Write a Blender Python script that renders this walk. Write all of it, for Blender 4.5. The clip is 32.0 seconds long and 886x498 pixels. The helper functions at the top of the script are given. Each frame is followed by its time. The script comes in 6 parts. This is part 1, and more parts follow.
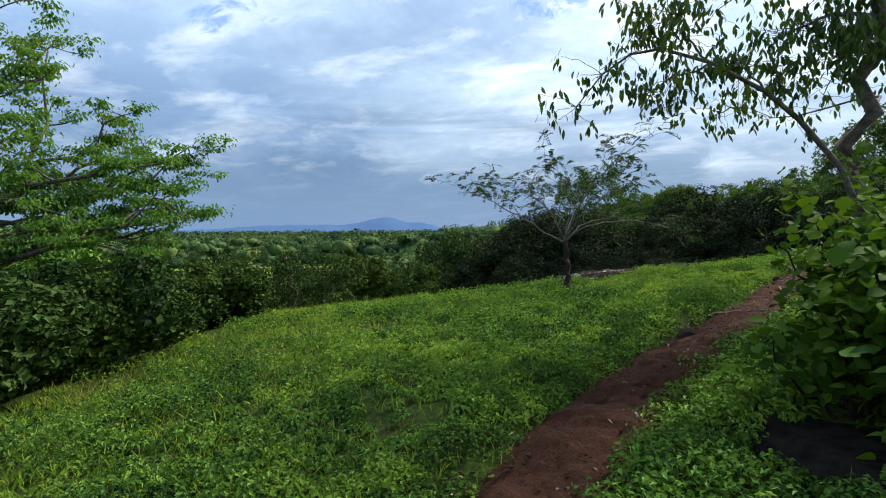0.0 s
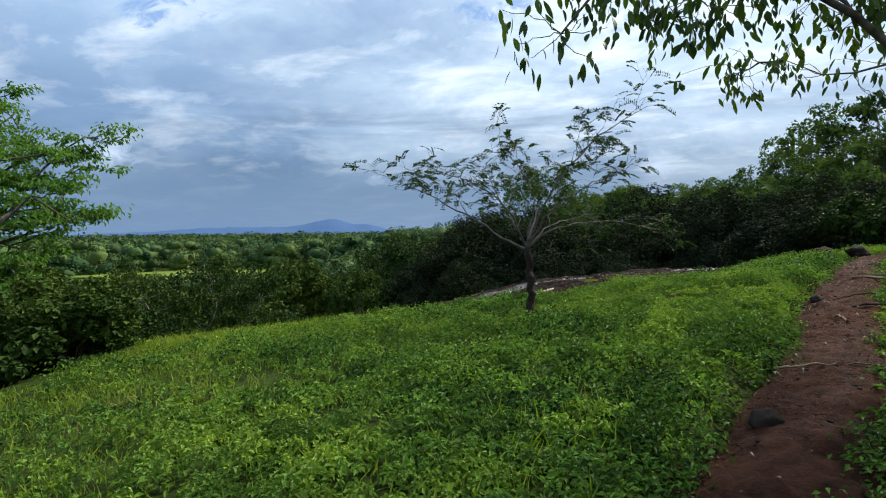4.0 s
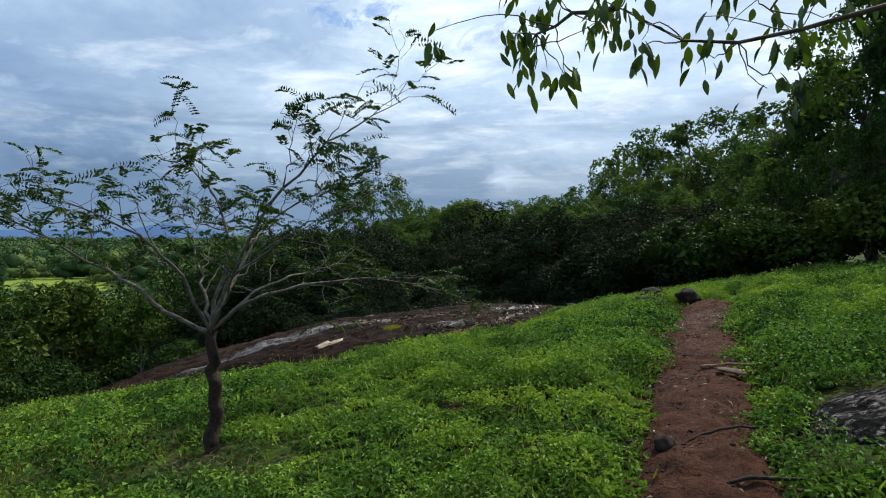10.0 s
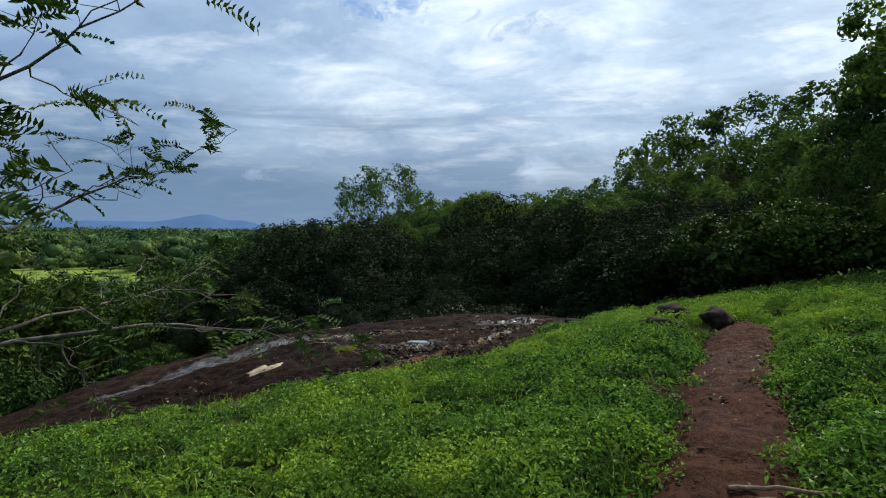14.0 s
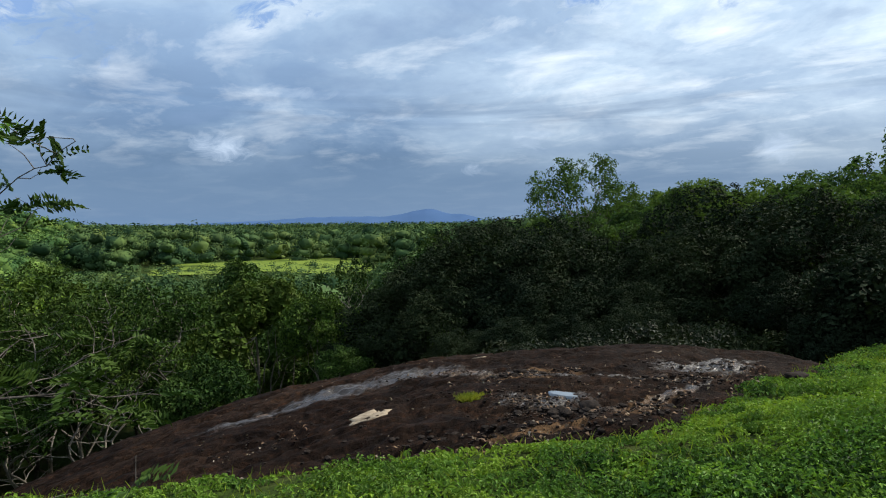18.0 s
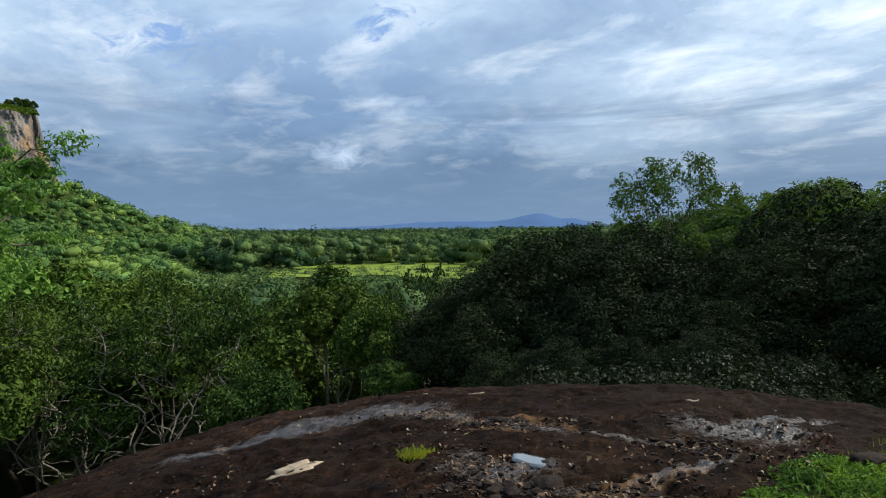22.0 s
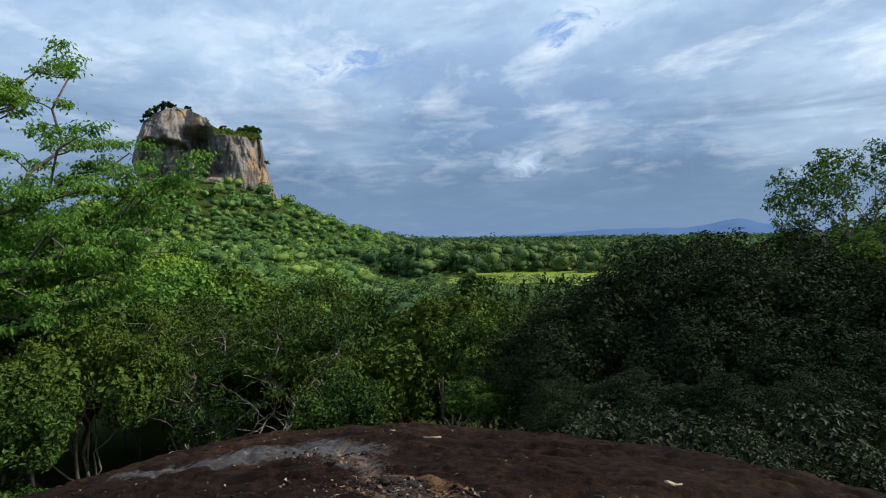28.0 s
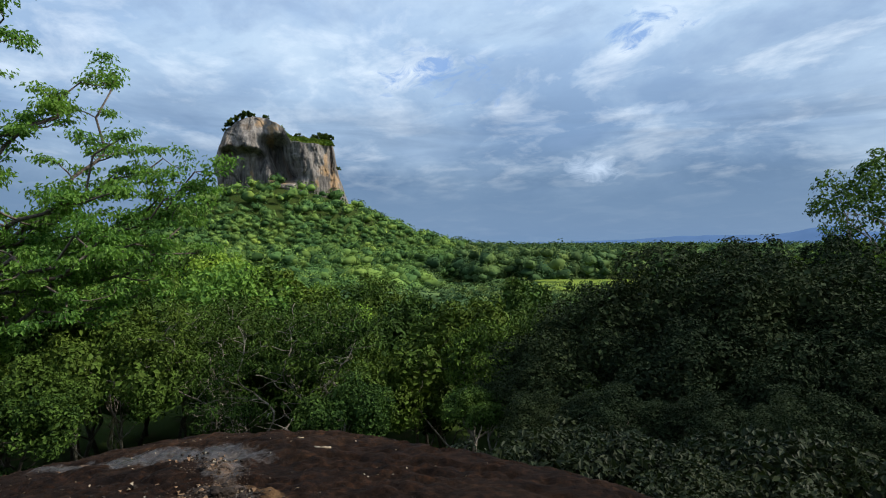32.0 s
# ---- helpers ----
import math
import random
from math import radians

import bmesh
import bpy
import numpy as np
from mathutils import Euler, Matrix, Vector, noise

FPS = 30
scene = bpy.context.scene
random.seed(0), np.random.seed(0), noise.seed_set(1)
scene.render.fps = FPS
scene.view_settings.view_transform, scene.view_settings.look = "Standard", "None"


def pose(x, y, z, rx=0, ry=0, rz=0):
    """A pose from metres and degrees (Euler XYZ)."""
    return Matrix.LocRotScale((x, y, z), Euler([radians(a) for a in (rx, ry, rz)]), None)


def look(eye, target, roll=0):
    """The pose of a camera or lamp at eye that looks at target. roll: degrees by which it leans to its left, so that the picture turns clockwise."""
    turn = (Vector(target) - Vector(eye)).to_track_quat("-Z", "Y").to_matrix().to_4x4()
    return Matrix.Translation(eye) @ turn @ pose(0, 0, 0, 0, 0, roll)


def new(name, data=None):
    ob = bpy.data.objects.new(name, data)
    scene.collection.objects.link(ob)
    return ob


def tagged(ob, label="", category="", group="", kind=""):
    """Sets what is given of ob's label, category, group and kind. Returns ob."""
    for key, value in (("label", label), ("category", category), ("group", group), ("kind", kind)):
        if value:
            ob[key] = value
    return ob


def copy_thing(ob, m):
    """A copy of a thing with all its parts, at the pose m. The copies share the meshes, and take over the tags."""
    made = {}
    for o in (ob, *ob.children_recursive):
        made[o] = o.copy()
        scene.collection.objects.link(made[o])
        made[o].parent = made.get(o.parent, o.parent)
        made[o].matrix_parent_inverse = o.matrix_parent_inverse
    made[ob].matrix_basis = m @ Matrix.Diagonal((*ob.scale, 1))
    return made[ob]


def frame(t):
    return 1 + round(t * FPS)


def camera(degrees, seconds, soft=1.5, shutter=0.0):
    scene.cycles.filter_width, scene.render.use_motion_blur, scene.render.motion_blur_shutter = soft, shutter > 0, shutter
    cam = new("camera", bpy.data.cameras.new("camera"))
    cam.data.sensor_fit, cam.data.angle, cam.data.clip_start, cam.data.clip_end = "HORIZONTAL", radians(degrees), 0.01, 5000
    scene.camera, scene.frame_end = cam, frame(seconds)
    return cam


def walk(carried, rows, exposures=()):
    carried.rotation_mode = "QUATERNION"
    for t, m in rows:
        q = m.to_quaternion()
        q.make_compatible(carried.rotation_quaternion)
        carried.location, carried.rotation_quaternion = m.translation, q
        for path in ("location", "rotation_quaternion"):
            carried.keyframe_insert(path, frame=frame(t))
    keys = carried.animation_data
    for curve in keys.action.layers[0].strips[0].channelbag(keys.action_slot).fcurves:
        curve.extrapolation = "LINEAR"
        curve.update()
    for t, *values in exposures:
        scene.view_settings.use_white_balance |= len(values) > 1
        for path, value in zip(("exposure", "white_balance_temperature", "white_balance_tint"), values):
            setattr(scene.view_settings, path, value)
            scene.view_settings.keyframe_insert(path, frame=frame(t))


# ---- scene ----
cam = camera(74.2, 32.0, soft=1.1)
PATH = [
    (0, (0.514, -0.658, 0.915), (0.509, 1.34, 0.839), -0.2),
    (1, (0.457, 0.071, 0.944), (0.463, 2.07, 0.87), -0.3),
    (2, (0.562, 0.789, 0.939), (0.618, 2.787, 0.864), -0.3),
    (3, (0.651, 1.474, 0.96), (0.775, 3.468, 0.887), -0.3),
    (3.5, (0.748, 1.806, 0.93), (0.899, 3.799, 0.857), -0.4),
    (5.5, (1.218, 2.922, 1.004), (1.468, 4.906, 0.944), -0.2),
    (6, (1.441, 3.234, 1.046), (1.728, 5.213, 0.991), -0.1),
    (7, (1.805, 3.867, 1.133), (2.248, 5.816, 1.082), 0.1),
    (8, (2.237, 4.314, 1.205), (2.766, 6.242, 1.152), 0.2),
    (9, (2.633, 4.706, 1.32), (3.235, 6.613, 1.266), 0.5),
    (10, (2.99, 5.207, 1.432), (3.653, 7.093, 1.387), 0.5),
    (11, (3.364, 5.686, 1.481), (4.054, 7.563, 1.435), 0.4),
    (12, (3.844, 6.129, 1.501), (4.532, 8.007, 1.454), 0.6),
    (13, (4.358, 6.582, 1.563), (5.009, 8.472, 1.502), 0.5),
    (13.5, (4.581, 6.837, 1.565), (5.195, 8.739, 1.496), 0.5),
    (15.5, (5.335, 7.885, 1.768), (5.63, 9.861, 1.681), 0.8),
    (16, (5.536, 8.212, 1.808), (5.683, 10.204, 1.711), 0.0),
    (17, (5.967, 8.727, 1.855), (5.924, 10.724, 1.756), -0.5),
    (18, (6.278, 9.17, 1.935), (6.128, 11.161, 1.83), -0.4),
    (19, (6.607, 9.672, 1.937), (6.36, 11.655, 1.838), -0.5),
    (20, (7.02, 10.135, 1.971), (6.689, 12.106, 1.877), -0.5),
    (21, (7.464, 10.649, 1.978), (7.041, 12.602, 1.89), -0.4),
    (22, (7.964, 11.039, 1.998), (7.446, 12.969, 1.912), -0.5),
    (23, (8.304, 11.555, 2.031), (7.681, 13.453, 1.945), -0.7),
    (24, (8.649, 11.987, 2.066), (7.925, 13.85, 1.988), -0.7),
    (25, (8.939, 12.466, 2.042), (8.124, 14.291, 1.971), -0.5),
    (25.5, (9.176, 12.655, 2.018), (8.316, 14.459, 1.948), -0.6),
    (27.5, (10.052, 13.399, 1.98), (9.015, 15.109, 1.924), -0.7),
    (28, (10.259, 13.595, 1.991), (9.183, 15.28, 1.937), -0.8),
    (29, (10.63, 14.01, 1.997), (9.482, 15.647, 1.945), -1.0),
    (30, (11.041, 14.397, 1.991), (9.84, 15.996, 1.946), -0.8),
    (31, (11.49, 14.814, 1.931), (10.254, 16.386, 1.893), -0.5),
    (32, (11.785, 15.155, 1.932), (10.521, 16.704, 1.898), -0.3),
]
walk(cam, [(t, look(eye, target, roll)) for t, eye, target, roll in PATH],
     exposures=((0, 0.38), (3, 0.28), (7, 0.06), (10, 0.12), (13, 0.02), (16, 0.0), (20, 0.08), (32, 0.08)))

# ---- world: broken cloud over a blue sky, one soft sun ----
SUN_AZ, SUN_EL = 56.0, 44.0            # degrees clockwise from +y, and above the horizon


def node(tree, kind, at=None, **values):
    n = tree.nodes.new(kind)
    for key, value in values.items():
        if key in n.inputs:
            n.inputs[key].default_value = value
    return n


def link(tree, a, b):
    tree.links.new(a, b)


def maths(tree, op, a, b=0.0, clamp=False):
    n = tree.nodes.new("ShaderNodeMath")
    n.operation, n.use_clamp = op, clamp
    for i, v in enumerate((a, b)):
        if isinstance(v, (int, float)):
            n.inputs[i].default_value = v
        else:
            link(tree, v, n.inputs[i])
    return n.outputs[0]


def blend(tree, fac, a, b, how="MIX"):
    n = tree.nodes.new("ShaderNodeMix")
    n.data_type, n.blend_type = "RGBA", how
    for i, v in ((0, fac), (6, a), (7, b)):
        if isinstance(v, (int, float)):
            n.inputs[i].default_value = v
        elif isinstance(v, tuple):
            n.inputs[i].default_value = (*v, 1)
        else:
            link(tree, v, n.inputs[i])
    return n.outputs[2]


def ramp(tree, fac, stops):
    n = tree.nodes.new("ShaderNodeValToRGB")
    e = n.color_ramp.elements
    while len(e) < len(stops):
        e.new(0.5)
    for k, (p, c) in zip(e, stops):
        k.position = p
        k.color = (*c, 1) if isinstance(c, tuple) else (c, c, c, 1)
    link(tree, fac, n.inputs[0])
    return n.outputs[0]


def noise_tex(tree, vec, scale, detail=4.0, rough=0.55, distort=0.0):
    n = tree.nodes.new("ShaderNodeTexNoise")
    n.inputs["Scale"].default_value, n.inputs["Detail"].default_value = scale, detail
    n.inputs["Roughness"].default_value, n.inputs["Distortion"].default_value = rough, distort
    if vec is not None:
        link(tree, vec, n.inputs["Vector"])
    return n.outputs[0]


def combine(tree, x, y, z):
    n = tree.nodes.new("ShaderNodeCombineXYZ")
    for i, v in enumerate((x, y, z)):
        if isinstance(v, (int, float)):
            n.inputs[i].default_value = v
        else:
            link(tree, v, n.inputs[i])
    return n.outputs[0]


def make_world():
    w = bpy.data.worlds.new("sky")
    scene.world = w
    w.use_nodes = True
    t = w.node_tree
    t.nodes.clear()
    tc = t.nodes.new("ShaderNodeTexCoord")
    sep = t.nodes.new("ShaderNodeSeparateXYZ")
    link(t, tc.outputs["Generated"], sep.inputs[0])
    dx, dy, dz = sep.outputs
    az = maths(t, "ARCTAN2", dx, dy)
    el = maths(t, "ARCSINE", dz)
    up = maths(t, "MAXIMUM", el, 0.0)
    sky = t.nodes.new("ShaderNodeTexSky")
    sky.sky_type, sky.sun_disc = "NISHITA", False
    sky.sun_elevation, sky.sun_rotation = radians(SUN_EL), radians(SUN_AZ)
    clear = blend(t, 1.0, sky.outputs[0], (0.09, 0.09, 0.09), "MULTIPLY")
    # cloud deck: a slate bank near the horizon, paler and broken above, brightest towards the sun
    deck = ramp(t, maths(t, "MULTIPLY", up, 1.0), [(0.0, (0.160, 0.275, 0.46)), (0.10, (0.134, 0.230, 0.388)),
                                                   (0.19, (0.225, 0.36, 0.58)), (0.32, (0.39, 0.56, 0.81)), (0.50, (0.50, 0.66, 0.90)), (1.0, (0.54, 0.68, 0.88))])
    depth = maths(t, "ADD", maths(t, "MAXIMUM", dz, 0.0), 0.13)
    far_x, far_y = maths(t, "DIVIDE", dx, depth), maths(t, "DIVIDE", dy, depth)
    stretch = combine(t, maths(t, "MULTIPLY", az, 2.0), maths(t, "MULTIPLY", el, 4.0), 0.4)
    big = noise_tex(t, stretch, 1.9, 7.0, 0.58, 0.35)
    wisps = noise_tex(t, combine(t, far_x, far_y, 3.7), 1.15, 7.0, 0.60, 0.45)
    high = ramp(t, up, [(0.06, 0.05), (0.16, 0.7), (0.3, 1.0)])
    lit = ramp(t, big, [(0.42, 0.0), (0.62, 1.0)])
    sunward = ramp(t, maths(t, "COSINE", maths(t, "SUBTRACT", az, radians(62))), [(0.35, 0.0), (0.95, 1.0)])
    bright = blend(t, sunward, (0.58, 0.76, 0.96), (1.08, 1.22, 1.30))
    body = blend(t, maths(t, "MULTIPLY", maths(t, "MULTIPLY", lit, high), maths(t, "ADD", 0.62, maths(t, "MULTIPLY", sunward, 0.38))), deck, bright)
    body = blend(t, maths(t, "MULTIPLY", sunward, maths(t, "MULTIPLY", high, 0.75)), body, (0.74, 0.92, 1.10))
    dark = ramp(t, wisps, [(0.30, 1.0), (0.52, 0.0)])
    body = blend(t, maths(t, "MULTIPLY", dark, maths(t, "MULTIPLY", high, 0.42)), body, (0.20, 0.31, 0.50))
    pale = ramp(t, wisps, [(0.55, 0.0), (0.78, 1.0)])
    body = blend(t, maths(t, "MULTIPLY", pale, maths(t, "MULTIPLY", high, 0.7)), body, (0.72, 0.88, 1.04))
    fine = noise_tex(t, combine(t, maths(t, "ADD", maths(t, "MULTIPLY", az, 12.0), maths(t, "MULTIPLY", el, -7.0)), maths(t, "MULTIPLY", el, 20.0), 1.1), 1.7, 7.0, 0.66, 0.9)
    # small torn clouds in front of the bank: azimuth, elevation, widths, strength
    for a, e, wa, we, s in ((-25.0, 6.7, 3.2, 1.7, 0.95), (4.0, 8.0, 2.6, 1.9, 0.62), (25.4, 5.7, 1.8, 1.6, 0.75),
                            (-1.5, 4.6, 1.6, 0.7, 0.45), (10.5, 3.0, 2.2, 0.9, 0.5), (20.0, 1.6, 3.0, 0.8, 0.5), (-18.0, 11.6, 5.0, 0.7, 0.6)):
        qa = maths(t, "DIVIDE", maths(t, "SUBTRACT", az, radians(a)), radians(wa))
        qe = maths(t, "DIVIDE", maths(t, "SUBTRACT", el, radians(e)), radians(we))
        r2 = maths(t, "ADD", maths(t, "MULTIPLY", qa, qa), maths(t, "MULTIPLY", qe, qe))
        fall = maths(t, "SUBTRACT", 1.25, maths(t, "MULTIPLY", r2, 0.9))
        torn = maths(t, "MULTIPLY", maths(t, "SUBTRACT", maths(t, "ADD", fall, maths(t, "MULTIPLY", fine, 3.4)), 2.3), 0.9, True)
        body = blend(t, maths(t, "MULTIPLY", torn, s), body, (0.60, 0.74, 0.94))
    grainy = noise_tex(t, combine(t, maths(t, "ADD", far_x, maths(t, "MULTIPLY", far_y, 0.3)), far_y, 7.3), 2.3, 9.0, 0.60, 0.3)
    body = blend(t, maths(t, "MULTIPLY", ramp(t, grainy, [(0.5, 0.0), (0.72, 1.0)]), maths(t, "MULTIPLY", high, maths(t, "ADD", 0.42, maths(t, "MULTIPLY", sunward, 0.40)))), body, (1.35, 1.42, 1.45))
    body = blend(t, maths(t, "MULTIPLY", ramp(t, grainy, [(0.30, 1.0), (0.46, 0.0)]), maths(t, "MULTIPLY", high, 0.48)), body, (0.25, 0.37, 0.60))
    # dark bars lying along the upper edge of the bank
    bars = noise_tex(t, combine(t, maths(t, "MULTIPLY", az, 1.6), maths(t, "MULTIPLY", el, 13.0), 5.5), 1.6, 6.0, 0.55, 0.7)
    band = ramp(t, up, [(0.115, 0.0), (0.16, 1.0), (0.20, 0.7), (0.25, 0.0)])
    body = blend(t, maths(t, "MULTIPLY", ramp(t, bars, [(0.46, 0.0), (0.66, 0.60)]), band), body, (0.155, 0.245, 0.40))
    # rents of blue
    for a, e, wa, we, s in ((-38.0, 15.2, 7.5, 2.8, 0.85), (-20.5, 18.6, 3.8, 1.8, 0.85), (9.5, 20.2, 6.0, 2.2, 0.8), (24.0, 19.0, 6.0, 1.8, 0.5), (2.0, 23.0, 8.0, 2.0, 0.5), (-52.0, 24.0, 9.0, 3.0, 0.6)):
        qa = maths(t, "DIVIDE", maths(t, "SUBTRACT", az, radians(a)), radians(wa))
        qe = maths(t, "DIVIDE", maths(t, "SUBTRACT", el, radians(e)), radians(we))
        r2 = maths(t, "ADD", maths(t, "MULTIPLY", qa, qa), maths(t, "MULTIPLY", qe, qe))
        fall = maths(t, "SUBTRACT", 1.1, r2)
        torn = maths(t, "MULTIPLY", maths(t, "SUBTRACT", maths(t, "ADD", fall, maths(t, "ADD", maths(t, "MULTIPLY", grainy, 4.0), maths(t, "MULTIPLY", fine, 7.0))), 6.3), 0.9, True)
        body = blend(t, maths(t, "MULTIPLY", torn, s), body, (0.24, 0.42, 0.78))
    cover = blend(t, 0.93, clear, body)
    bg = node(t, "ShaderNodeBackground", Strength=1.0)
    link(t, cover, bg.inputs["Color"])
    out = t.nodes.new("ShaderNodeOutputWorld")
    link(t, bg.outputs[0], out.inputs[0])


make_world()
sun_data = bpy.data.lights.new("sun", "SUN")
sun_data.energy, sun_data.angle, sun_data.color = 5.0, radians(4), (1.0, 0.94, 0.82)
sun = new("sun", sun_data)
sun.matrix_world = look((60 * math.sin(radians(SUN_AZ)), 60 * math.cos(radians(SUN_AZ)), 60 * math.tan(radians(SUN_EL))), (0, 0, 0))


# ---- materials ----
def material(name, base, rough=0.7, spec=0.3):
    m = bpy.data.materials.new(name)
    m.use_nodes = True
    t = m.node_tree
    b = t.nodes["Principled BSDF"]
    b.inputs["Base Color"].default_value = (*base, 1)
    b.inputs["Roughness"].default_value = rough
    b.inputs["Specular IOR Level"].default_value = spec
    return m, t, b


def place_vec(tree):
    g = tree.nodes.new("ShaderNodeNewGeometry")
    return g.outputs["Position"], g


def bump(tree, bsdf, height, strength=0.4, distance=0.05):
    n = tree.nodes.new("ShaderNodeBump")
    n.inputs["Strength"].default_value, n.inputs["Distance"].default_value = strength, distance
    link(tree, height, n.inputs["Height"])
    link(tree, n.outputs[0], bsdf.inputs["Normal"])


def leaf_material(name, dark, light, patch=0.25, through_light=0.3, rough=0.45, warm=None, spec=0.35, cell=0.0, plant=0.0, contrast=0.5):
    """Leaves: each island takes its own shade between two greens, drifting over larger patches."""
    m, t, b = material(name, light, rough, spec)
    pos, g = place_vec(t)
    shade = blend(t, g.outputs["Random Per Island"], dark, light)
    drift = noise_tex(t, pos, patch, 2.0)
    other = warm or tuple(min(1.0, c * k) for c, k in zip(light, (1.5, 1.2, 0.8)))
    shade = blend(t, ramp(t, drift, [(0.42, 0.0), (0.68, 0.75)]), shade, other)
    if cell:
        vor = t.nodes.new("ShaderNodeTexVoronoi")
        vor.inputs["Scale"].default_value = cell
        link(t, pos, vor.inputs["Vector"])
        one = t.nodes.new("ShaderNodeSeparateColor")
        link(t, vor.outputs["Color"], one.inputs[0])
        shade = blend(t, 1.0, shade, ramp(t, one.outputs[0], [(0.0, (1 - 1.15 * contrast, 1 - contrast, 1 - 0.95 * contrast)), (0.45, (0.90, 0.95, 0.95)), (1.0, (1 + contrast, 1 + 0.65 * contrast, 1 + 0.1 * contrast))]), "MULTIPLY")
    if plant:
        info = t.nodes.new("ShaderNodeObjectInfo")
        shade = blend(t, plant, shade, blend(t, 1.0, shade, ramp(t, info.outputs["Random"], [(0.0, (0.40, 0.50, 0.55)), (0.45, (0.85, 0.92, 0.95)), (1.0, (1.50, 1.35, 0.95))]), "MULTIPLY"))
    link(t, shade, b.inputs["Base Color"])
    tr = t.nodes.new("ShaderNodeBsdfTranslucent")
    link(t, blend(t, 1.0, shade, (1.0, 1.1, 0.5), "MULTIPLY"), tr.inputs["Color"])
    mix = t.nodes.new("ShaderNodeMixShader")
    mix.inputs[0].default_value = through_light
    link(t, b.outputs[0], mix.inputs[1])
    link(t, tr.outputs[0], mix.inputs[2])
    link(t, mix.outputs[0], t.nodes["Material Output"].inputs["Surface"])
    return m


def bark_material(name, dark, light, scale=9.0):
    m, t, b = material(name, light, 0.85, 0.2)
    pos, g = place_vec(t)
    n = noise_tex(t, pos, scale, 6.0, 0.65)
    big = noise_tex(t, pos, scale * 0.2, 3.0)
    c = blend(t, ramp(t, n, [(0.35, 0.0), (0.65, 1.0)]), dark, light)
    c = blend(t, ramp(t, big, [(0.5, 0.0), (0.7, 0.6)]), c, tuple(v * 0.6 for v in dark))
    link(t, c, b.inputs["Base Color"])
    bump(t, b, n, 0.6, 0.02)
    return m


def soil_material():
    m, t, b = material("red_soil", (0.10, 0.045, 0.028), 0.8, 0.05)
    pos, g = place_vec(t)
    n1, n2, n3 = noise_tex(t, pos, 1.3, 4.0), noise_tex(t, pos, 7.0, 8.0, 0.68, 0.4), noise_tex(t, pos, 38.0, 6.0, 0.75, 0.6)
    c = blend(t, ramp(t, n2, [(0.3, 0.0), (0.7, 1.0)]), (0.009, 0.0040, 0.0027), (0.092, 0.035, 0.020))
    c = blend(t, ramp(t, n1, [(0.42, 0.0), (0.62, 0.7)]), c, (0.072, 0.035, 0.022))
    c = blend(t, ramp(t, n3, [(0.62, 0.0), (0.72, 0.6)]), c, (0.075, 0.040, 0.026))
    link(t, c, b.inputs["Base Color"])
    link(t, ramp(t, n1, [(0.35, 0.65), (0.65, 0.95)]), b.inputs["Roughness"])
    bump(t, b, maths(t, "ADD", n2, maths(t, "MULTIPLY", n3, 0.35)), 1.0, 0.07)
    return m


def ground_material():
    m, t, b = material("undergrowth", (0.03, 0.05, 0.015), 0.95, 0.03)
    pos, g = place_vec(t)
    n1, n2 = noise_tex(t, pos, 0.5, 4.0), noise_tex(t, pos, 14.0, 5.0, 0.7)
    c = blend(t, ramp(t, n2, [(0.35, 0.0), (0.65, 1.0)]), (0.016, 0.022, 0.008), (0.046, 0.076, 0.013))
    c = blend(t, ramp(t, n1, [(0.55, 0.0), (0.72, 0.7)]), c, (0.065, 0.050, 0.024))
    link(t, c, b.inputs["Base Color"])
    bump(t, b, n2, 0.6, 0.05)
    return m


